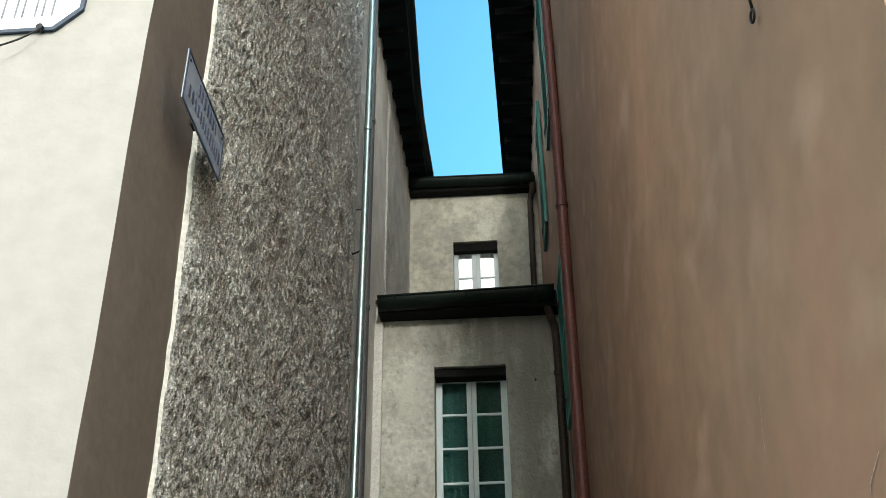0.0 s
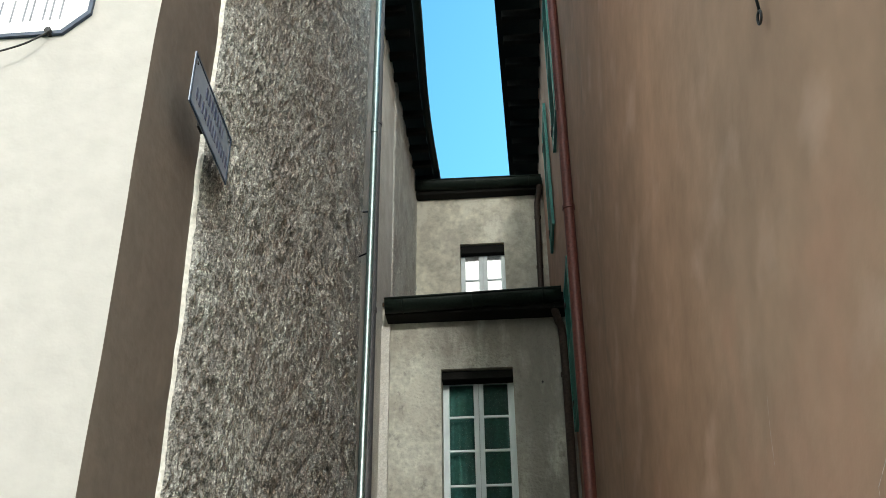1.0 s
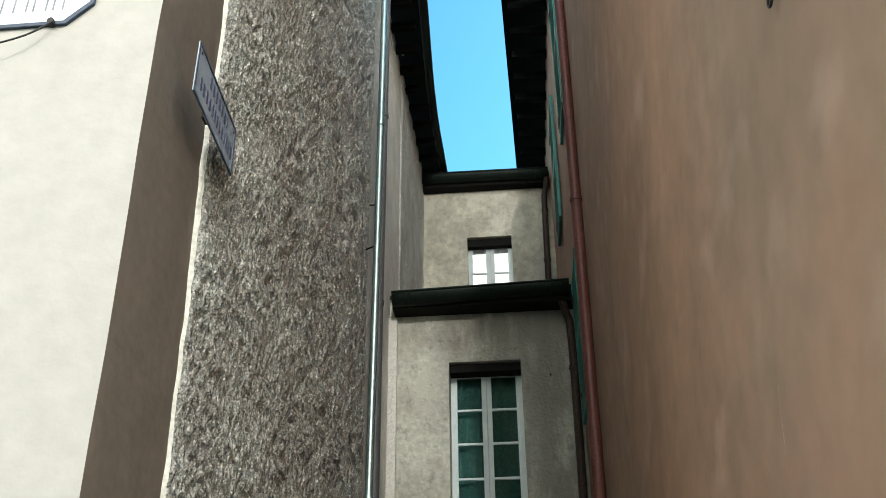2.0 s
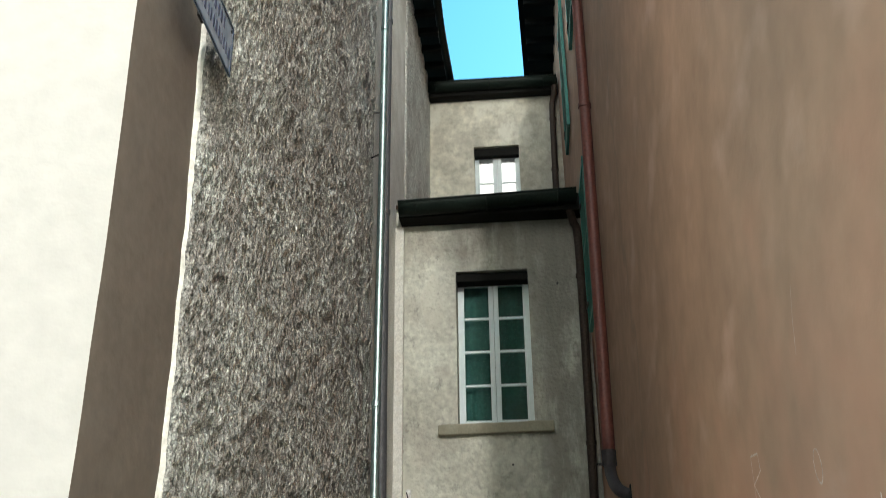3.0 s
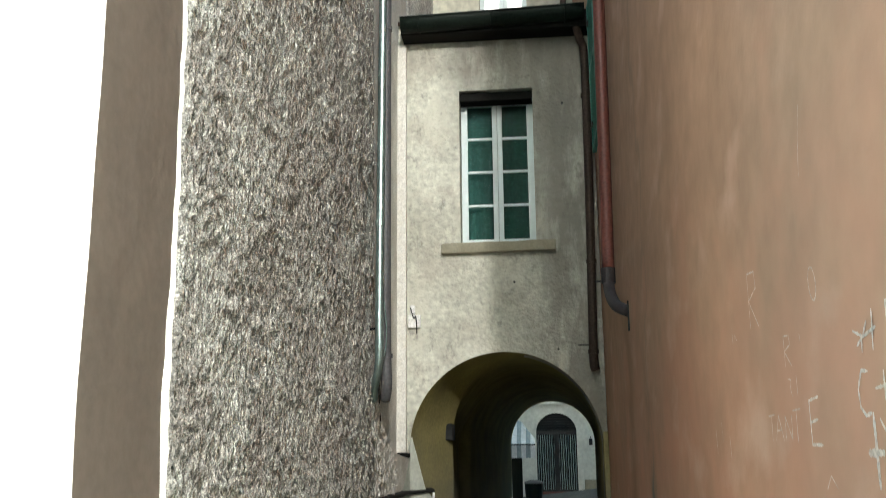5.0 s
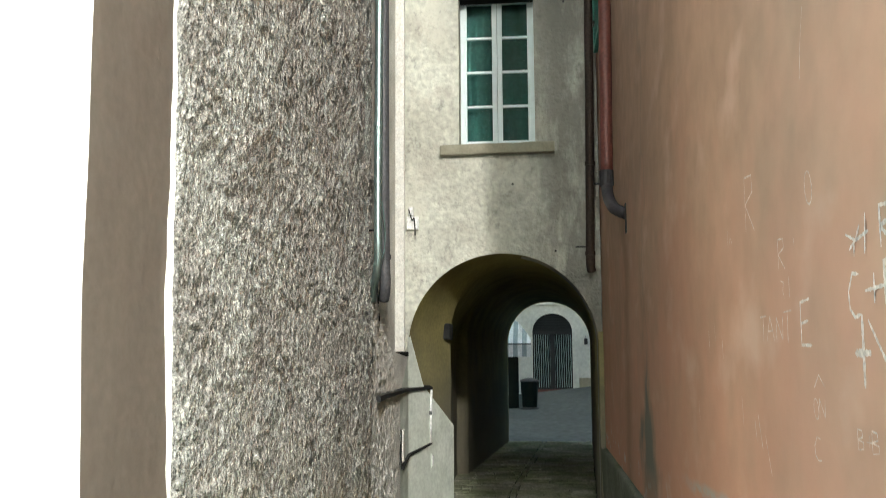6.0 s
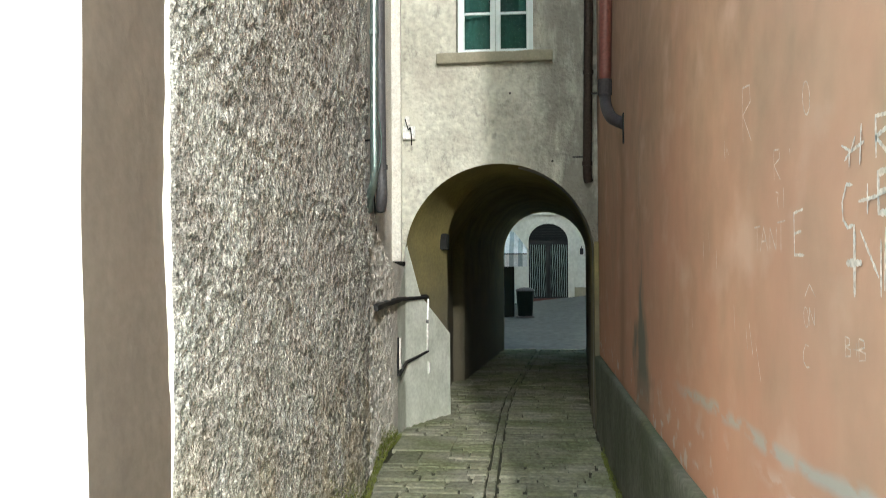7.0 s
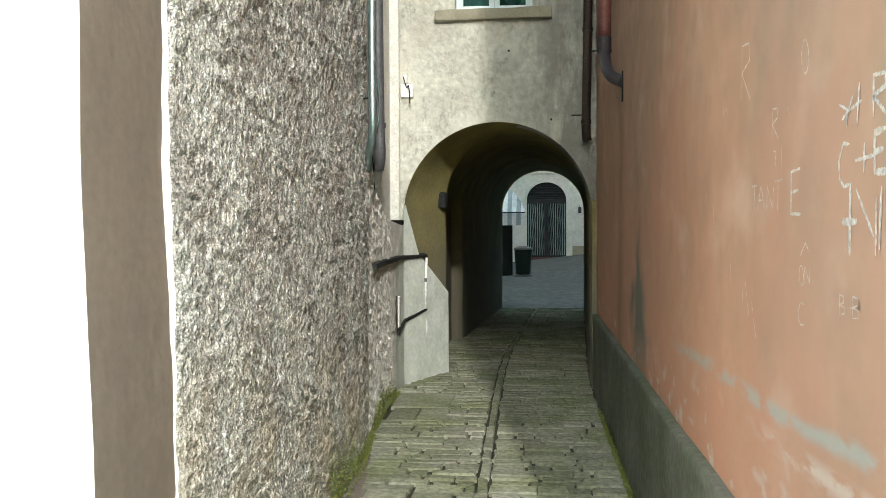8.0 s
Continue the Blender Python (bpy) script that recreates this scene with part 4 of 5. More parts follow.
def eave_rafters():
    """Dark boards and rafter feet under both overhangs."""
    r = base("eave_left", (-1.3, 8, 10.1), "dark wooden eave with rafter feet and gutter", "eave", "eaves")
    ys = [lerp(2.0, 13.4, i / 30) for i in range(31)]
    pts = [(eave_x(y), y, 10.22 + 0.01 * noise.noise((y * 1.2, 0, 2))) for y in ys]
    part("gutter_bar", tube(pts, 0.06, 10), GUTTER, r, smooth=True)
    for k in range(26):
        y = 2.2 + k * 0.43
        part("rafter", box(-1.5, -1.12, y, y + 0.09, 10.09, 10.195, 0.006), EAVE, r)
    r = base("eave_right", (0.3, 8, 11.2), "dark wooden eave of the orange house with rafter feet", "eave", "eaves")
    for k in range(21):
        y = 7.4 + k * 0.52
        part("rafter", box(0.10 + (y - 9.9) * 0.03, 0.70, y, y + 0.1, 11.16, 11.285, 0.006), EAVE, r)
    rng = random.Random(8)
    for k in range(46):
        y = 7.4 + k * 0.235
        part("roof_tile", tube([(0.055 + (y - 9.9) * 0.03 + rng.uniform(-0.03, 0.012), y, 11.40), (0.5, y, 11.55)], [0.045, 0.08], 8), TILE, r)


eave_rafters()


# ---------------------------------------------------------------- scratched writing on the orange wall
GLYPH = {
    "R": [[(0, 0), (0, 1), (0.5, 0.95), (0.55, 0.65), (0, 0.5), (0.6, -0.05)]],
    "O": [[(0.28 - 0.27 * math.sin(k * 0.5236 + 0.2), 0.5 + 0.5 * math.cos(k * 0.5236)) for k in range(13)]],
    "T": [[(0, 1), (0.7, 1.02)], [(0.35, 1), (0.32, 0)]],
    "A": [[(0, 0), (0.3, 1), (0.6, 0)], [(0.1, 0.4), (0.5, 0.42)]],
    "N": [[(0, 0), (0.02, 1), (0.5, 0.05), (0.55, 1)]],
    "E": [[(0.6, 1.05), (0, 1), (0, 0), (0.65, -0.02)], [(0, 0.5), (0.5, 0.55)]],
    "C": [[(0.6, 0.95), (0.25, 1), (0, 0.6), (0.05, 0.2), (0.3, 0), (0.6, 0.05)]],
    "I": [[(0, 0), (0.03, 1)]],
    "B": [[(0, 0), (0, 1), (0.4, 0.95), (0.45, 0.65), (0, 0.5), (0.5, 0.4), (0.5, 0.1), (0, 0)]],
    "+": [[(0.1, 0.5), (0.9, 0.55)], [(0.5, 0.95), (0.48, 0.1)]],
    ".": [[(0, 0.02), (0.06, 0.0)]],
    "^": [[(0, 0), (0.3, 1), (0.65, 0.1)]],
}
WALL_X = 0.66
marks = []


def scratch(strokes, width, label):
    g = base("scratched_writing", (WALL_X, strokes[0][0][0], strokes[0][0][1]), label, "graffiti", "scratched writing")
    rng = random.Random(len(strokes) * 7 + int(strokes[0][0][0] * 100))
    first = 0.0010 + 0.0002 * (len(marks) % 6)
    marks.append(g)
    for i, st in enumerate(strokes):
        face_x = WALL_X - first - 0.0007 * (i % 4)
        bm = bmesh.new()
        pts = []
        for a, b in zip(st, st[1:]):
            n = max(3, int(math.hypot(a[0] - b[0], a[1] - b[1]) / 0.006))
            pts += [(lerp(a[0], b[0], k / n), lerp(a[1], b[1], k / n)) for k in range(n)]
        pts.append(st[-1])
        prev = None
        for k, (y, z) in enumerate(pts):
            q, r = pts[min(k + 1, len(pts) - 1)], pts[max(k - 1, 0)]
            dy, dz = q[0] - r[0], q[1] - r[1]
            d = math.hypot(dy, dz) or 1
            w = width * 1.1 * (0.45 + 0.45 * rng.random()) * min(1, 0.45 + 0.3 * min(k, len(pts) - 1 - k))
            oy, oz = -dz / d * w / 2, dy / d * w / 2
            cur = (bm.verts.new((face_x, y + oy, z + oz)), bm.verts.new((face_x, y - oy, z - oz)))
            if prev:
                bm.faces.new((prev[0], prev[1], cur[1], cur[0]))
            prev = cur
        part("stroke", bm, SCRATCH if width > 0.0095 else SCRATCH_FAINT, g)
    return g


def letters(text, label, width):
    """Letters given as (character, y of both sides, z of foot and head); they run towards smaller y."""
    out = []
    for ch, y0, y1, z0, z1 in text:
        out += [[(y0 + (y1 - y0) * a / 0.62, lerp(z0, z1, b)) for a, b in st] for st in GLYPH[ch]]
    return scratch(out, width, label)


letters([("R", 3.006, 2.89, 2.035, 2.208)], "scratched letter R high on the orange wall", 0.008)
letters([("O", 2.358, 2.29, 2.012, 2.096)], "scratched oval letter O on the orange wall", 0.007)
letters([("I", 3.288, 3.26, 2.007, 2.078), ("^", 3.27, 3.22, 2.02, 2.05)], "thin scratches in the orange paint", 0.005)
letters([("R", 2.632, 2.565, 1.882, 1.965)], "faint scratched letter R on the wall", 0.006)
scratch([[(2.62, 1.85), (2.59, 1.845), (2.60, 1.82), (2.585, 1.80)], [(2.534, 1.855), (2.533, 1.80)], [(2.47, 1.95), (2.465, 1.93)]], 0.005,
        "small faint scratched marks on the wall")
letters([("T", 2.865, 2.80, 1.69, 1.762), ("A", 2.79, 2.70, 1.69, 1.76), ("N", 2.685, 2.605, 1.688, 1.755), ("T", 2.60, 2.53, 1.682, 1.765)],
        "scratched letters TANT on the orange wall", 0.007)
letters([("E", 2.445, 2.362, 1.676, 1.782)], "larger scratched letter E at the end of the word", 0.010)
scratch([[(2.076, 1.906), (2.015, 1.886), (1.937, 1.897)], [(2.055, 1.87), (2.015, 1.886), (1.985, 1.915)], [(2.02, 1.886), (2.024, 1.853)],
         [(1.946, 1.934), (1.958, 1.852)]], 0.010, "scratched star mark on the plaster")
letters([("R", 1.873, 1.80, 1.856, 1.937)], "pale scratched letter R on the orange wall", 0.012)
letters([("C", 2.074, 2.004, 1.728, 1.82), ("+", 1.985, 1.90, 1.743, 1.814)], "scratched letter C and plus sign", 0.011)
letters([("E", 1.863, 1.805, 1.749, 1.825)], "broad pale scratched letter E", 0.018)
scratch([[(1.999, 1.734), (2.002, 1.583)], [(2.049, 1.654), (1.955, 1.654)]], 0.021, "broad pale cross scratched in the plaster")
scratch([[(1.968, 1.72), (1.868, 1.625)], [(1.853, 1.70), (1.856, 1.588)], [(1.825, 1.72), (1.835, 1.60)]], 0.012, "long slanting scratches below the letters")
letters([("^", 2.359, 2.276, 1.572, 1.604)], "small scratched caret mark on the wall", 0.005)
letters([("O", 2.369, 2.325, 1.499, 1.548), ("N", 2.32, 2.27, 1.505, 1.548)], "small scratched ring and zigzag on the wall", 0.005)
letters([("C", 2.376, 2.324, 1.402, 1.457)], "scratched letter C low on the wall", 0.006)
letters([("B", 2.065, 2.025, 1.455, 1.498), ("+", 2.02, 1.985, 1.458, 1.492), ("B", 1.975, 1.93, 1.455, 1.50), (".", 1.91, 1.905, 1.455, 1.498)],
        "small scratched letters B plus B", 0.005)
scratch([[(2.95, 1.48), (2.90, 1.37)], [(2.99, 1.46), (2.97, 1.39)], [(2.86, 1.42), (2.80, 1.31)], [(3.972, 1.47), (3.96, 1.39)], [(3.164, 1.52), (3.15, 1.43)],
         [(3.45, 1.72), (3.44, 1.64)], [(3.7, 1.75), (3.69, 1.66)]], 0.007, "faint vertical scratches in the orange paint")
scratch([[(3.6, 1.78), (3.58, 1.70)], [(2.35, 2.33), (2.33, 2.42), (2.30, 2.50)], [(1.72, 2.02), (1.70, 2.10), (1.62, 2.14)]], 0.004, "thin hairline scratches in the orange paint")


# ---------------------------------------------------------------- paving of the alley
def channel_x(y):
    return steps(y, [(3.0, -0.30), (6.1, -0.314), (7.8, -0.332), (10.6, -0.34), (12.2, -0.30), (18.6, 0.12)])


def left_edge(y):
    return steps(y, [(0.7, -0.98), (5.0, -0.98), (5.9, -1.06), (6.6, -1.17), (7.6, -1.29), (8.2, -1.36), (9.2, -1.33), (10.35, -0.95),
                     (10.5, -1.14), (13.4, -1.14), (13.5, -0.99), (18.6, -0.57)])


def right_edge(y):
    return steps(y, [(3.0, 0.60), (9.4, 0.60), (11.2, 0.66), (18.6, 1.03)])


def stone_verts(x0, x1, y0, y1, z, rng):
    c = 0.009
    h = z + rng.uniform(-0.006, 0.006)
    j = [rng.uniform(-0.011, 0.011) for _ in range(8)]
    t = [rng.uniform(-0.004, 0.004) for _ in range(4)]
    low = [(x0, y0, -0.03), (x1, y0, -0.03), (x1, y1, -0.03), (x0, y1, -0.03)]
    mid = [(x0 + j[0], y0 + j[1], h - 0.005), (x1 + j[2], y0 + j[3], h - 0.005), (x1 + j[4], y1 + j[5], h - 0.005), (x0 + j[6], y1 + j[7], h - 0.005)]
    top = [(x0 + c + j[0], y0 + c + j[1], h + t[0]), (x1 - c + j[2], y0 + c + j[3], h + t[1]), (x1 - c + j[4], y1 - c + j[5], h + t[2]), (x0 + c + j[6], y1 - c + j[7], h + t[3])]
    return low + mid + top


STONE_FACES = [(0, 1, 5, 4), (1, 2, 6, 5), (2, 3, 7, 6), (3, 0, 4, 7), (4, 5, 9, 8), (5, 6, 10, 9), (6, 7, 11, 10), (7, 4, 8, 11), (8, 9, 10, 11)]


def paving():
    rng = random.Random(11)
    bed = sheet_object("floor", 20, 80, lambda u, v: (lerp(-1.5, 1.15, u), lerp(0.6, 18.7, v), -0.014 + 0.004 * noise.noise((u * 30, v * 90, 0))), JOINT)
    tagged(bed, "mossy earth bed between the alley paving stones", "floor", kind="structure")
    near, rest_v, rest_f = [], [], []
    y = 0.75
    while y < 18.5:
        d = rng.choice((0.095, 0.115, 0.14, 0.165))
        cx = channel_x(y)
        for a, b in ((left_edge(y), cx - 0.044), (cx + 0.044, right_edge(y))):
            x = a + (rng.uniform(-0.05, 0.0) if a < cx - 0.1 else 0.0)
            while x < b - 0.05:
                w = rng.uniform(0.13, 0.40)
                e = min(x + w, b)
                if b - e < 0.06:
                    e = b
                if not (7.7 < y < 9.0 and e < -0.7):
                    g = rng.choice((0.008, 0.012, 0.018, 0.034))
                    v = stone_verts(x + g / 2, e - g / 2, y + g / 2, y + d - g / 2, 0.012, rng)
                    if 5.35 <= y <= 9.6 and len(near) < 300:
                        near.append(v)
                    else:
                        k = len(rest_v)
                        rest_v.extend(v)
                        rest_f.extend([tuple(i + k for i in f) for f in STONE_FACES])
                x = e
        y += d
    # long narrow channel stones
    chan = []
    y = 0.75
    while y < 18.4:
        L = rng.uniform(0.28, 0.6)
        c0, c1 = channel_x(y), channel_x(y + L)
        v = stone_verts(c0 - 0.031, c0 + 0.031, y + 0.006, y + L - 0.006, 0.012, rng)
        v = [(p[0] + (c1 - c0) * (p[1] - y) / L, p[1], p[2]) for p in v]
        chan.append(v)
        y += L
    for k, v in enumerate(near):
        me = bpy.data.meshes.new("paving_stone")
        me.from_pydata(v, [], STONE_FACES)
        me.materials.append(STONE)
        o = new("paving_stone", me)
        o.parent = bed
    for v in chan:
        me = bpy.data.meshes.new("channel_stone")
        me.from_pydata(v, [], STONE_FACES)
        me.materials.append(STONE)
        o = new("channel_stone", me)
        o.parent = bed
    for x0, x1, y0, y1 in ((-1.27, -0.735, 8.26, 8.98), (-1.24, -0.98, 7.72, 8.25), (-0.97, -0.73, 7.72, 8.25)):
        v = stone_verts(x0, x1, y0, y1, 0.018, rng)
        me = bpy.data.meshes.new("flagstone")
        me.from_pydata(v, [], STONE_FACES)
        me.materials.append(STONE)
        o = new("flagstone", me)
        o.parent = bed
    me = bpy.data.meshes.new("paving_field")
    me.from_pydata(rest_v, [], rest_f)
    me.materials.append(STONE)
    o = new("paving_field", me)
    o.parent = bed
    o["kind"] = "stuff"


def moss_tufts():
    rng = random.Random(4)
    vs, fs = [], []
    for _ in range(6500):
        if rng.random() < 0.72:
            y = rng.uniform(5.0, 9.0)
            z = abs(rng.gauss(0, 0.07)) * steps(y, [(5, 2.8), (5.8, 1.6), (6.4, 0.3), (7.2, 0.3), (8, 1.3), (8.6, 1.0), (9.0, 0.3)])
            x = left_x(y, z) + 0.035 + (rng.random() * 0.05 if z < 0.04 else 0.012)
            if z < 0.02:
                z = 0.01
        else:
            y = rng.uniform(4.8, 8.2)
            z = abs(rng.gauss(0, 0.03))
            x = 0.60 - rng.random() * 0.03
        s = rng.uniform(0.003, 0.008)
        k = len(vs)
        a = rng.random() * 6.28
        for i in range(3):
            vs.append((x + s * math.cos(a + i * 2.09), y + s * math.sin(a + i * 2.09), z + rng.uniform(-0.3, 0.3) * s))
        vs.append((x + rng.uniform(-0.5, 0.5) * s, y + rng.uniform(-0.5, 0.5) * s, z + s * 1.3))
        fs += [(k, k + 1, k + 3), (k + 1, k + 2, k + 3), (k + 2, k, k + 3)]
    me = bpy.data.meshes.new("moss")
    me.from_pydata(vs, [], fs)
    me.materials.append(MOSS)
    tagged(new("moss", me), "bright green moss along the foot of the walls", "moss", kind="stuff")


moss_tufts()


# ---------------------------------------------------------------- the square beyond the passage
def far_door():
    d = base("shop_door", (0.64, 40.1, 0), "tall arched shop door behind a wavy iron grille", "door")
    x0, x1, zs, zt = -0.2, 1.48, 2.72, 3.49
    cx, w = (x0 + x1) / 2, (x1 - x0) / 2
    arc = lambda g, n=20: [(cx + (w + g) * math.cos(math.pi * (1 - i / n)), zs + (zt - zs + g) * math.sin(math.pi * (1 - i / n))) for i in range(n + 1)]
    g = 0.24
    part("surround", plate([(x0 - g, 0)] + arc(g) + [(x1 + g, 0), (x1, 0)] + arc(0)[::-1] + [(x0, 0)], [], lambda x, z: (x, 40.08, z), Vector((0, 0.15, 0))), FARWALL, d, "pale stone door surround")
    part("opening", plate([(x0, 0)] + arc(0) + [(x1, 0)], [], lambda x, z: (x, 40.185, z), Vector((0, 0.03, 0))), DARK, d, "dark glazed opening")
    part("threshold", box(x0, x1, 40.09, 40.18, 0.0, 0.28, 0.01), WOODRED, d, "red-brown base board")
    part("transom", box(x0, x1, 40.12, 40.18, zs - 0.06, zs + 0.04, 0.006), IRON, d)
    part("centre_post", box(cx - 0.05, cx + 0.05, 40.10, 40.18, 0.28, zs - 0.06, 0.006), IRON, d)
    leaves = []
    for a, b in ((x0, cx - 0.05), (cx + 0.05, x1)):
        bm = box(a, b, 40.12, 40.16, 0.28, 0.36, 0.004)
        box(a, b, 40.12, 40.16, zs - 0.14, zs - 0.06, 0.004, bm)
        box(a, a + 0.05, 40.12, 40.16, 0.36, zs - 0.14, 0.004, bm)
        box(b - 0.05, b, 40.12, 40.16, 0.36, zs - 0.14, 0.004, bm)
        leaves.append(part("grille_leaf", bm, IRON, d))
    for k in range(17):
        x = lerp(x0 + 0.07, x1 - 0.07, k / 16)
        if abs(x - cx) < 0.07:
            continue
        pts = [(x + 0.010 * math.sin(i * 0.9 + k), 40.14, lerp(0.28, zs - 0.06, i / 24)) for i in range(25)]
        part("grille_bar", tube(pts, 0.017, 6), GRILLE, leaves[0 if x < cx else 1], smooth=True)
    for k in range(6):
        z = zs + 0.1 + k * 0.11
        q = w * math.sqrt(max(0, 1 - ((z - zs) / (zt - zs)) ** 2))
        part("fanlight_bar", tube([(cx - q, 40.15, z), (cx + q, 40.15, z)], 0.012, 6), IRON, d)
    return d


far_door()
tagged(obj("trim_far_cornice", box(-0.62, 1.95, 40.0, 40.22, 3.85, 4.0, 0.02), FARWALL), "pale stone cornice over the shop door", "cornice", kind="structure")
tagged(obj("trim_far_base", box(1.75, 12, 40.12, 40.22, 0, 0.75, 0.02), SILL), "grey stone base of the far house", "base", kind="structure")
lamp = base("wall_lantern", (2.05, 40.05, 2.2), "small dark wall lantern beside the shop door", "lantern")
part("body", box(1.98, 2.12, 39.9, 40.06, 2.15, 2.42, 0.03), IRON, lamp)
part("arm", tube([(2.05, 40.2, 2.5), (2.05, 39.98, 2.5), (2.05, 39.98, 2.42)], 0.012, 6), IRON, lamp)


def awning():
    a = base("awning", (-1.0, 30.6, 1.6), "grey and white striped awning over a dark stall", "awning")
    n = 14
    for k in range(n):
        x0, x1 = lerp(-2.2, -0.2, k / n), lerp(-2.2, -0.2, (k + 1) / n)
        def top(x):
            return 2.85 if x < -0.66 else lerp(2.85, 2.25, (x + 0.66) / 0.46)
        bm = bmesh.new()
        pr = [(31.2, 0.0), (29.9, -0.78), (29.85, -1.2)]
        rows_ = []
        for (yy, dz) in pr:
            za, zb = 2.85 + dz, 2.85 + dz
            if dz == 0.0:
                za, zb = top(x0), top(x1)
            rows_.append((bm.verts.new((x0, yy, za)), bm.verts.new((x1, yy, zb))))
        for (p, q), (r, s) in zip(rows_, rows_[1:]):
            bm.faces.new((p, q, s, r))
        ex = bmesh.ops.extrude_face_region(bm, geom=bm.faces[:])
        bmesh.ops.translate(bm, vec=(0, 0.012, 0.006), verts=[v for v in ex["geom"] if isinstance(v, bmesh.types.BMVert)])
        bmesh.ops.recalc_face_normals(bm, faces=bm.faces)
        part("stripe", bm, AWN_A if k % 2 else AWN_B, a)
    part("front_bar", tube([(-2.2, 29.9, 2.06), (-0.2, 29.9, 2.06)], 0.02, 8), IRON, a)
    part("post", box(-0.95, -0.62, 30.2, 30.6, 0, 2.0, 0.02), GUTTER, a, "dark stall side")
    part("post", box(-2.2, -2.0, 30.2, 30.6, 0, 2.0, 0.02), GREYPIPE, a)


awning()


def bin_():
    b = base("waste_bin", (-0.27, 29.6, 0), "dark green wheeled waste bin in the square", "waste bin")
    bm = bmesh.new()
    bmesh.ops.create_cone(bm, cap_ends=True, segments=20, radius1=0.23, radius2=0.28, depth=0.84, matrix=Matrix.Translation((-0.27, 29.6, 0.47)))
    part("body", bm, GUTTER, b, smooth=False)
    part("foot", tube([(-0.27, 29.6, 0.0), (-0.27, 29.6, 0.09)], 0.30, 20), GREYPIPE, b)
    part("lid", tube([(-0.27, 29.6, 0.88), (-0.27, 29.6, 0.93), (-0.27, 29.6, 0.99)], [0.3, 0.29, 0.12], 20), GREYPIPE, b)
    part("handle", tube([(-0.05, 29.5, 0.8), (0.03, 29.5, 0.86), (0.03, 29.7, 0.86), (-0.05, 29.7, 0.8)], 0.015, 6), IRON, b)


bin_()
paving()


def fillet_place(u, v):
    y = lerp(4.6, 8.4, v)
    a, b = left_x(y, 0.0) - 0.01, left_edge(y) + 0.012
    return (lerp(a, b, u), y, lerp(0.045, 0.006, min(1.0, u * 1.3)) + 0.004 * noise.noise((u * 3, y * 6, 2)))


tagged(sheet_object("trim_wall_fillet", 6, 90, fillet_place, FILLET), "smooth brown mortar fillet at the foot of the roughcast wall", "fillet", kind="structure")


# ---------------------------------------------------------------- roofs
def roof(name, pts, thick, material, label):
    bm = bmesh.new()
    f = bm.faces.new([bm.verts.new(p) for p in pts])
    r = bmesh.ops.extrude_face_region(bm, geom=[f])
    bmesh.ops.translate(bm, vec=(0, 0, thick), verts=[g for g in r["geom"] if isinstance(g, bmesh.types.BMVert)])
    bmesh.ops.recalc_face_normals(bm, faces=bm.faces)
    return tagged(obj(name, bm, material), label, "roof", kind="structure")


roof("roof_arch_house", [(-1.44, 9.45, 6.33), (0.64, 9.45, 6.33), (0.64, 12.8, 7.6), (-1.44, 12.8, 7.6)], 0.05, TILE, "low tiled roof over the archway")
roof("roof_upper_house", [(-1.6, 12.80, 10.13), (0.64, 12.80, 10.13), (0.64, 13.15, 10.26), (-1.6, 13.15, 10.26)], 0.06, TILE, "tiled roof of the upper house")
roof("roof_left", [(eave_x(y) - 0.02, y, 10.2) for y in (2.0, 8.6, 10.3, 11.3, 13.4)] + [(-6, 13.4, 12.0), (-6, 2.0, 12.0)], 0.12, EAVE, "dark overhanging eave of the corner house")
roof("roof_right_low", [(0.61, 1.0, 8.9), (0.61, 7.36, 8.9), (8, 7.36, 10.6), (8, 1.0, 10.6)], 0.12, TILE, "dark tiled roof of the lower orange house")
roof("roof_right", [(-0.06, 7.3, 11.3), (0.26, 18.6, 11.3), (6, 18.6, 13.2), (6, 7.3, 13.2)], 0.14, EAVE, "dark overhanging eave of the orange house")

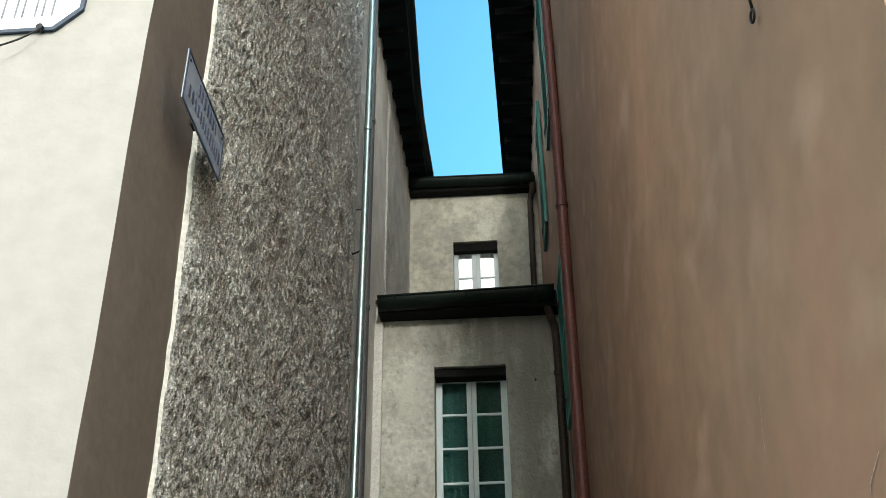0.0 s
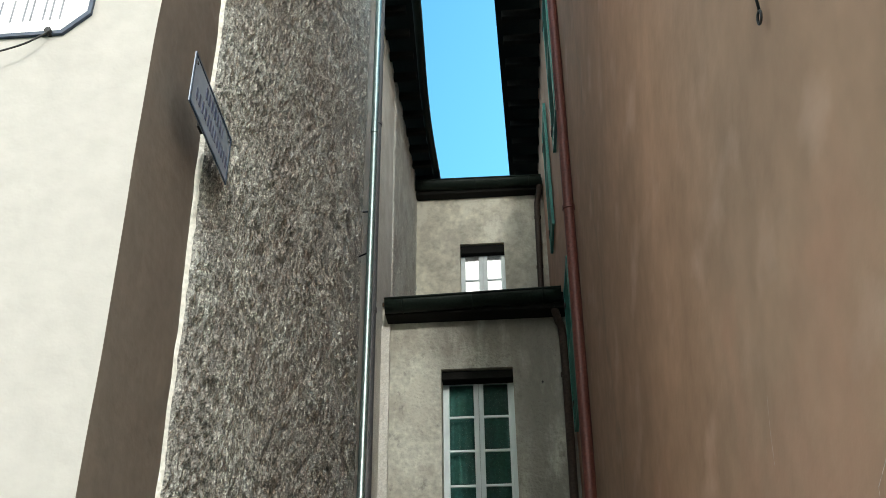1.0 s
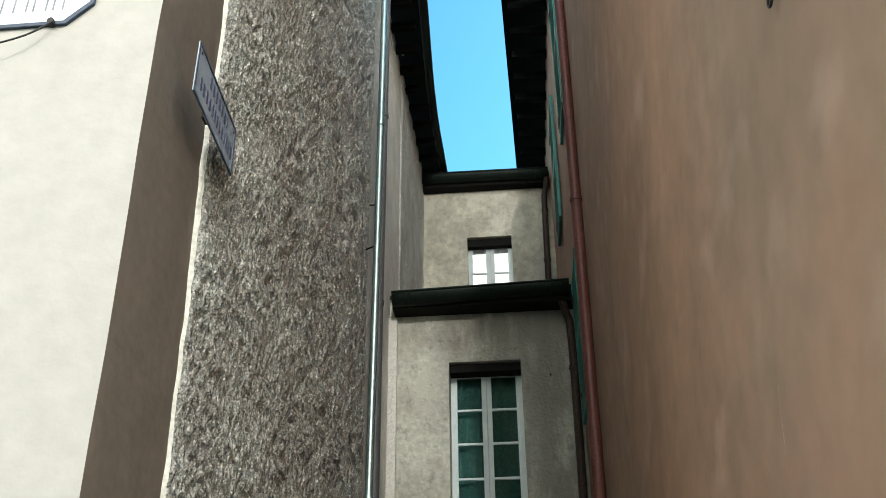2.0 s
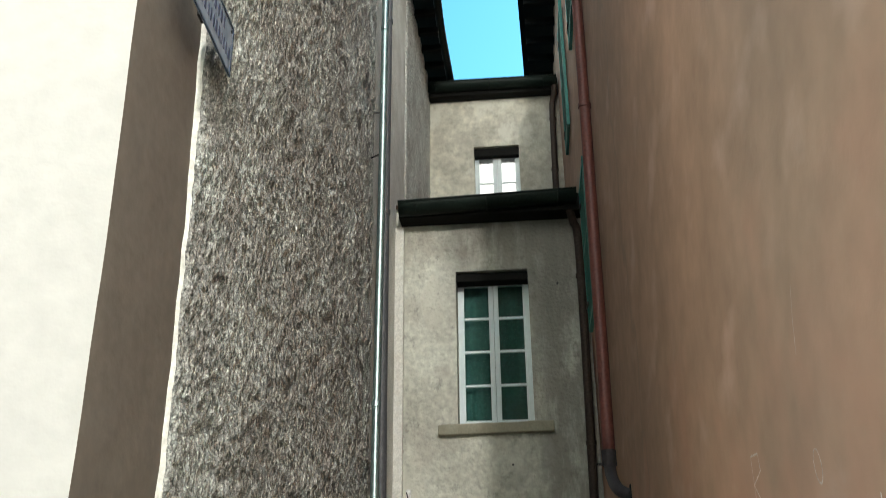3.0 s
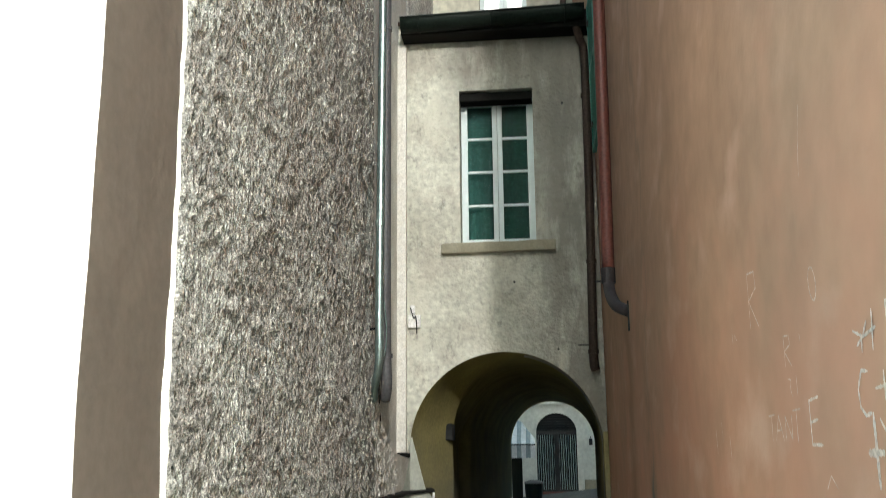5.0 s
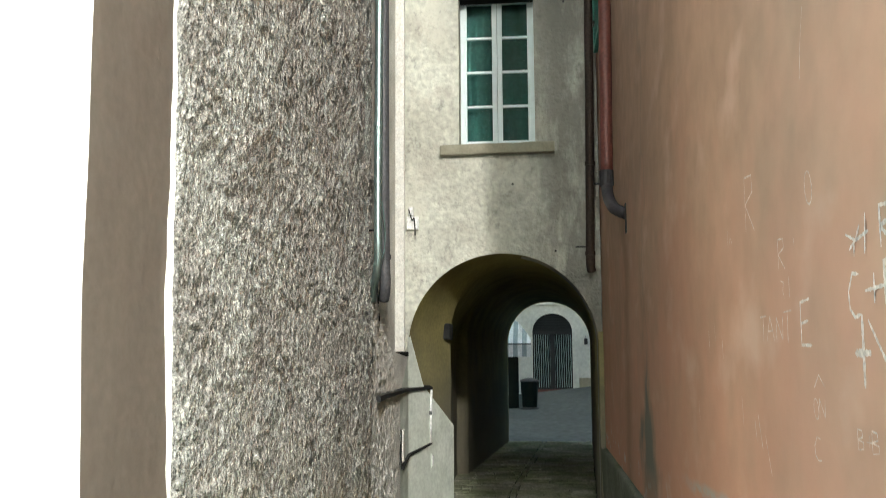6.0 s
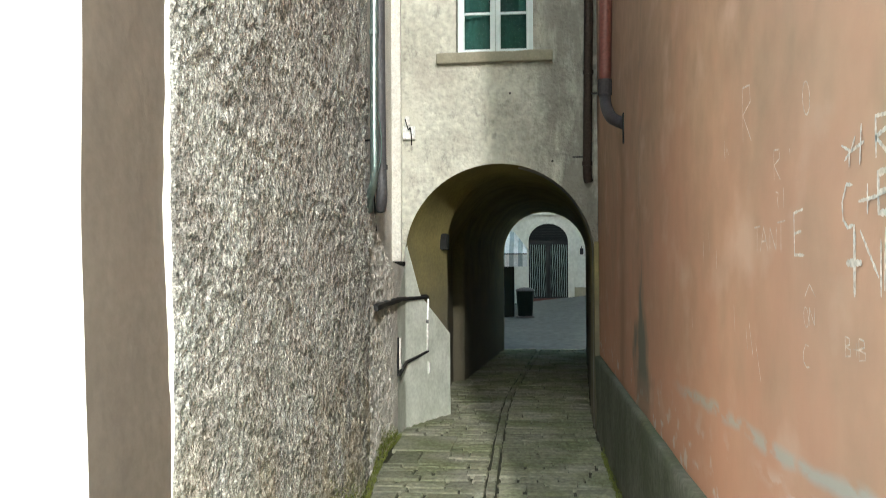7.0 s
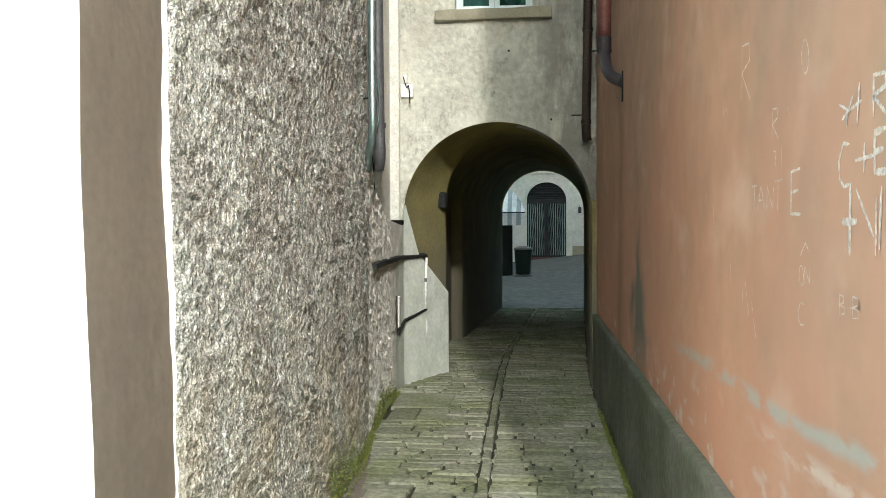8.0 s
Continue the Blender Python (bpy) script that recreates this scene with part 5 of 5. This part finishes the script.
# ---------------------------------------------------------------- street behind the camera and square beyond the passage
# unseen: dark low wall holds light off the passage, tall pale one bounces sun
back = obj("wall_opposite_low", box(-16, 16, -11.6, -11.0, -0.1, 6.0), IVY)
tagged(back, "unseen dark green low wall added to hold back low light", "wall", kind="structure")
OPP = (2.55, 3.45, 12.35, 14.05)
tall = obj("wall_opposite", plate([(-30, -0.1), (34, -0.1), (34, 34), (-30, 34)],
                                  [[(OPP[0], OPP[2]), (OPP[1], OPP[2]), (OPP[1], OPP[3]), (OPP[0], OPP[3])]],
                                  lambda x, z: (x, -16.0, z), Vector((0, -1.0, 0))), PALE)
tagged(tall, "unseen tall pale sunlit wall added to bounce light into the alley", "wall", kind="structure")
# unseen window added to frame the lamp's opening
w3 = base("glint_window", (3.0, -16.0, OPP[2]), "unseen white casement added around the glint lamp", "window", kind="structure")
bm = box(OPP[0], OPP[0] + 0.06, -16.06, -15.99, OPP[2], OPP[3], 0.004)
box(OPP[1] - 0.06, OPP[1], -16.06, -15.99, OPP[2], OPP[3], 0.004, bm)
box(OPP[0] + 0.06, OPP[1] - 0.06, -16.058, -15.992, OPP[3] - 0.06, OPP[3], 0.004, bm)
box(OPP[0] + 0.06, OPP[1] - 0.06, -16.058, -15.992, OPP[2], OPP[2] + 0.06, 0.004, bm)
part("window_frame", bm, FRAME, w3)
part("pane", box(OPP[0] + 0.06, OPP[1] - 0.06, -16.03, -16.02, OPP[2] + 0.06, OPP[3] - 0.06), PANE, w3)
far = obj("wall_square", box(-14, 14, 40.2, 40.8, -0.1, 17), FARWALL)
tagged(far, "cream plaster house front across the square", "wall", kind="structure")

def square_place(u, v):
    x, y = lerp(-6, 6, u), lerp(22.0, 40.25, v)
    k = v * v * (3 - 2 * v)
    return (x, y, -0.028 + 0.012 * noise.noise((x * 2, y * 2, 0)) + k * (0.12 + 0.11 * (x + 0.6)))


tagged(sheet_object("pavement_square", 60, 90, square_place, STREET), "grey cobbled ground rising across the square", "pavement", kind="structure")
# two tall unseen blocks added to keep sky light out of the square
row_a = obj("wall_row_right", box(2.7, 14, 18.6, 40.2, -0.1, 26), FARWALL)
tagged(row_a, "unseen plain plaster block added to shade the square", "wall", kind="structure")
row_b = obj("wall_row_left", box(-14, -3.3, 18.6, 40.2, -0.1, 26), FARWALL)
tagged(row_b, "unseen plain plaster block added to cut the square's sky light", "wall", kind="structure")
top = obj("wall_over_passage", box(-1.6, 1.15, 18.3, 18.6, 2.95, 8.0), PLASTER)
tagged(top, "plain house wall above the passage exit", "wall", kind="structure")

row_c = obj("wall_row_behind", box(-30, 30, -24.5, -24.0, -0.1, 8), BROWN)
tagged(row_c, "plain brown house row at the end of the street", "wall", kind="structure")
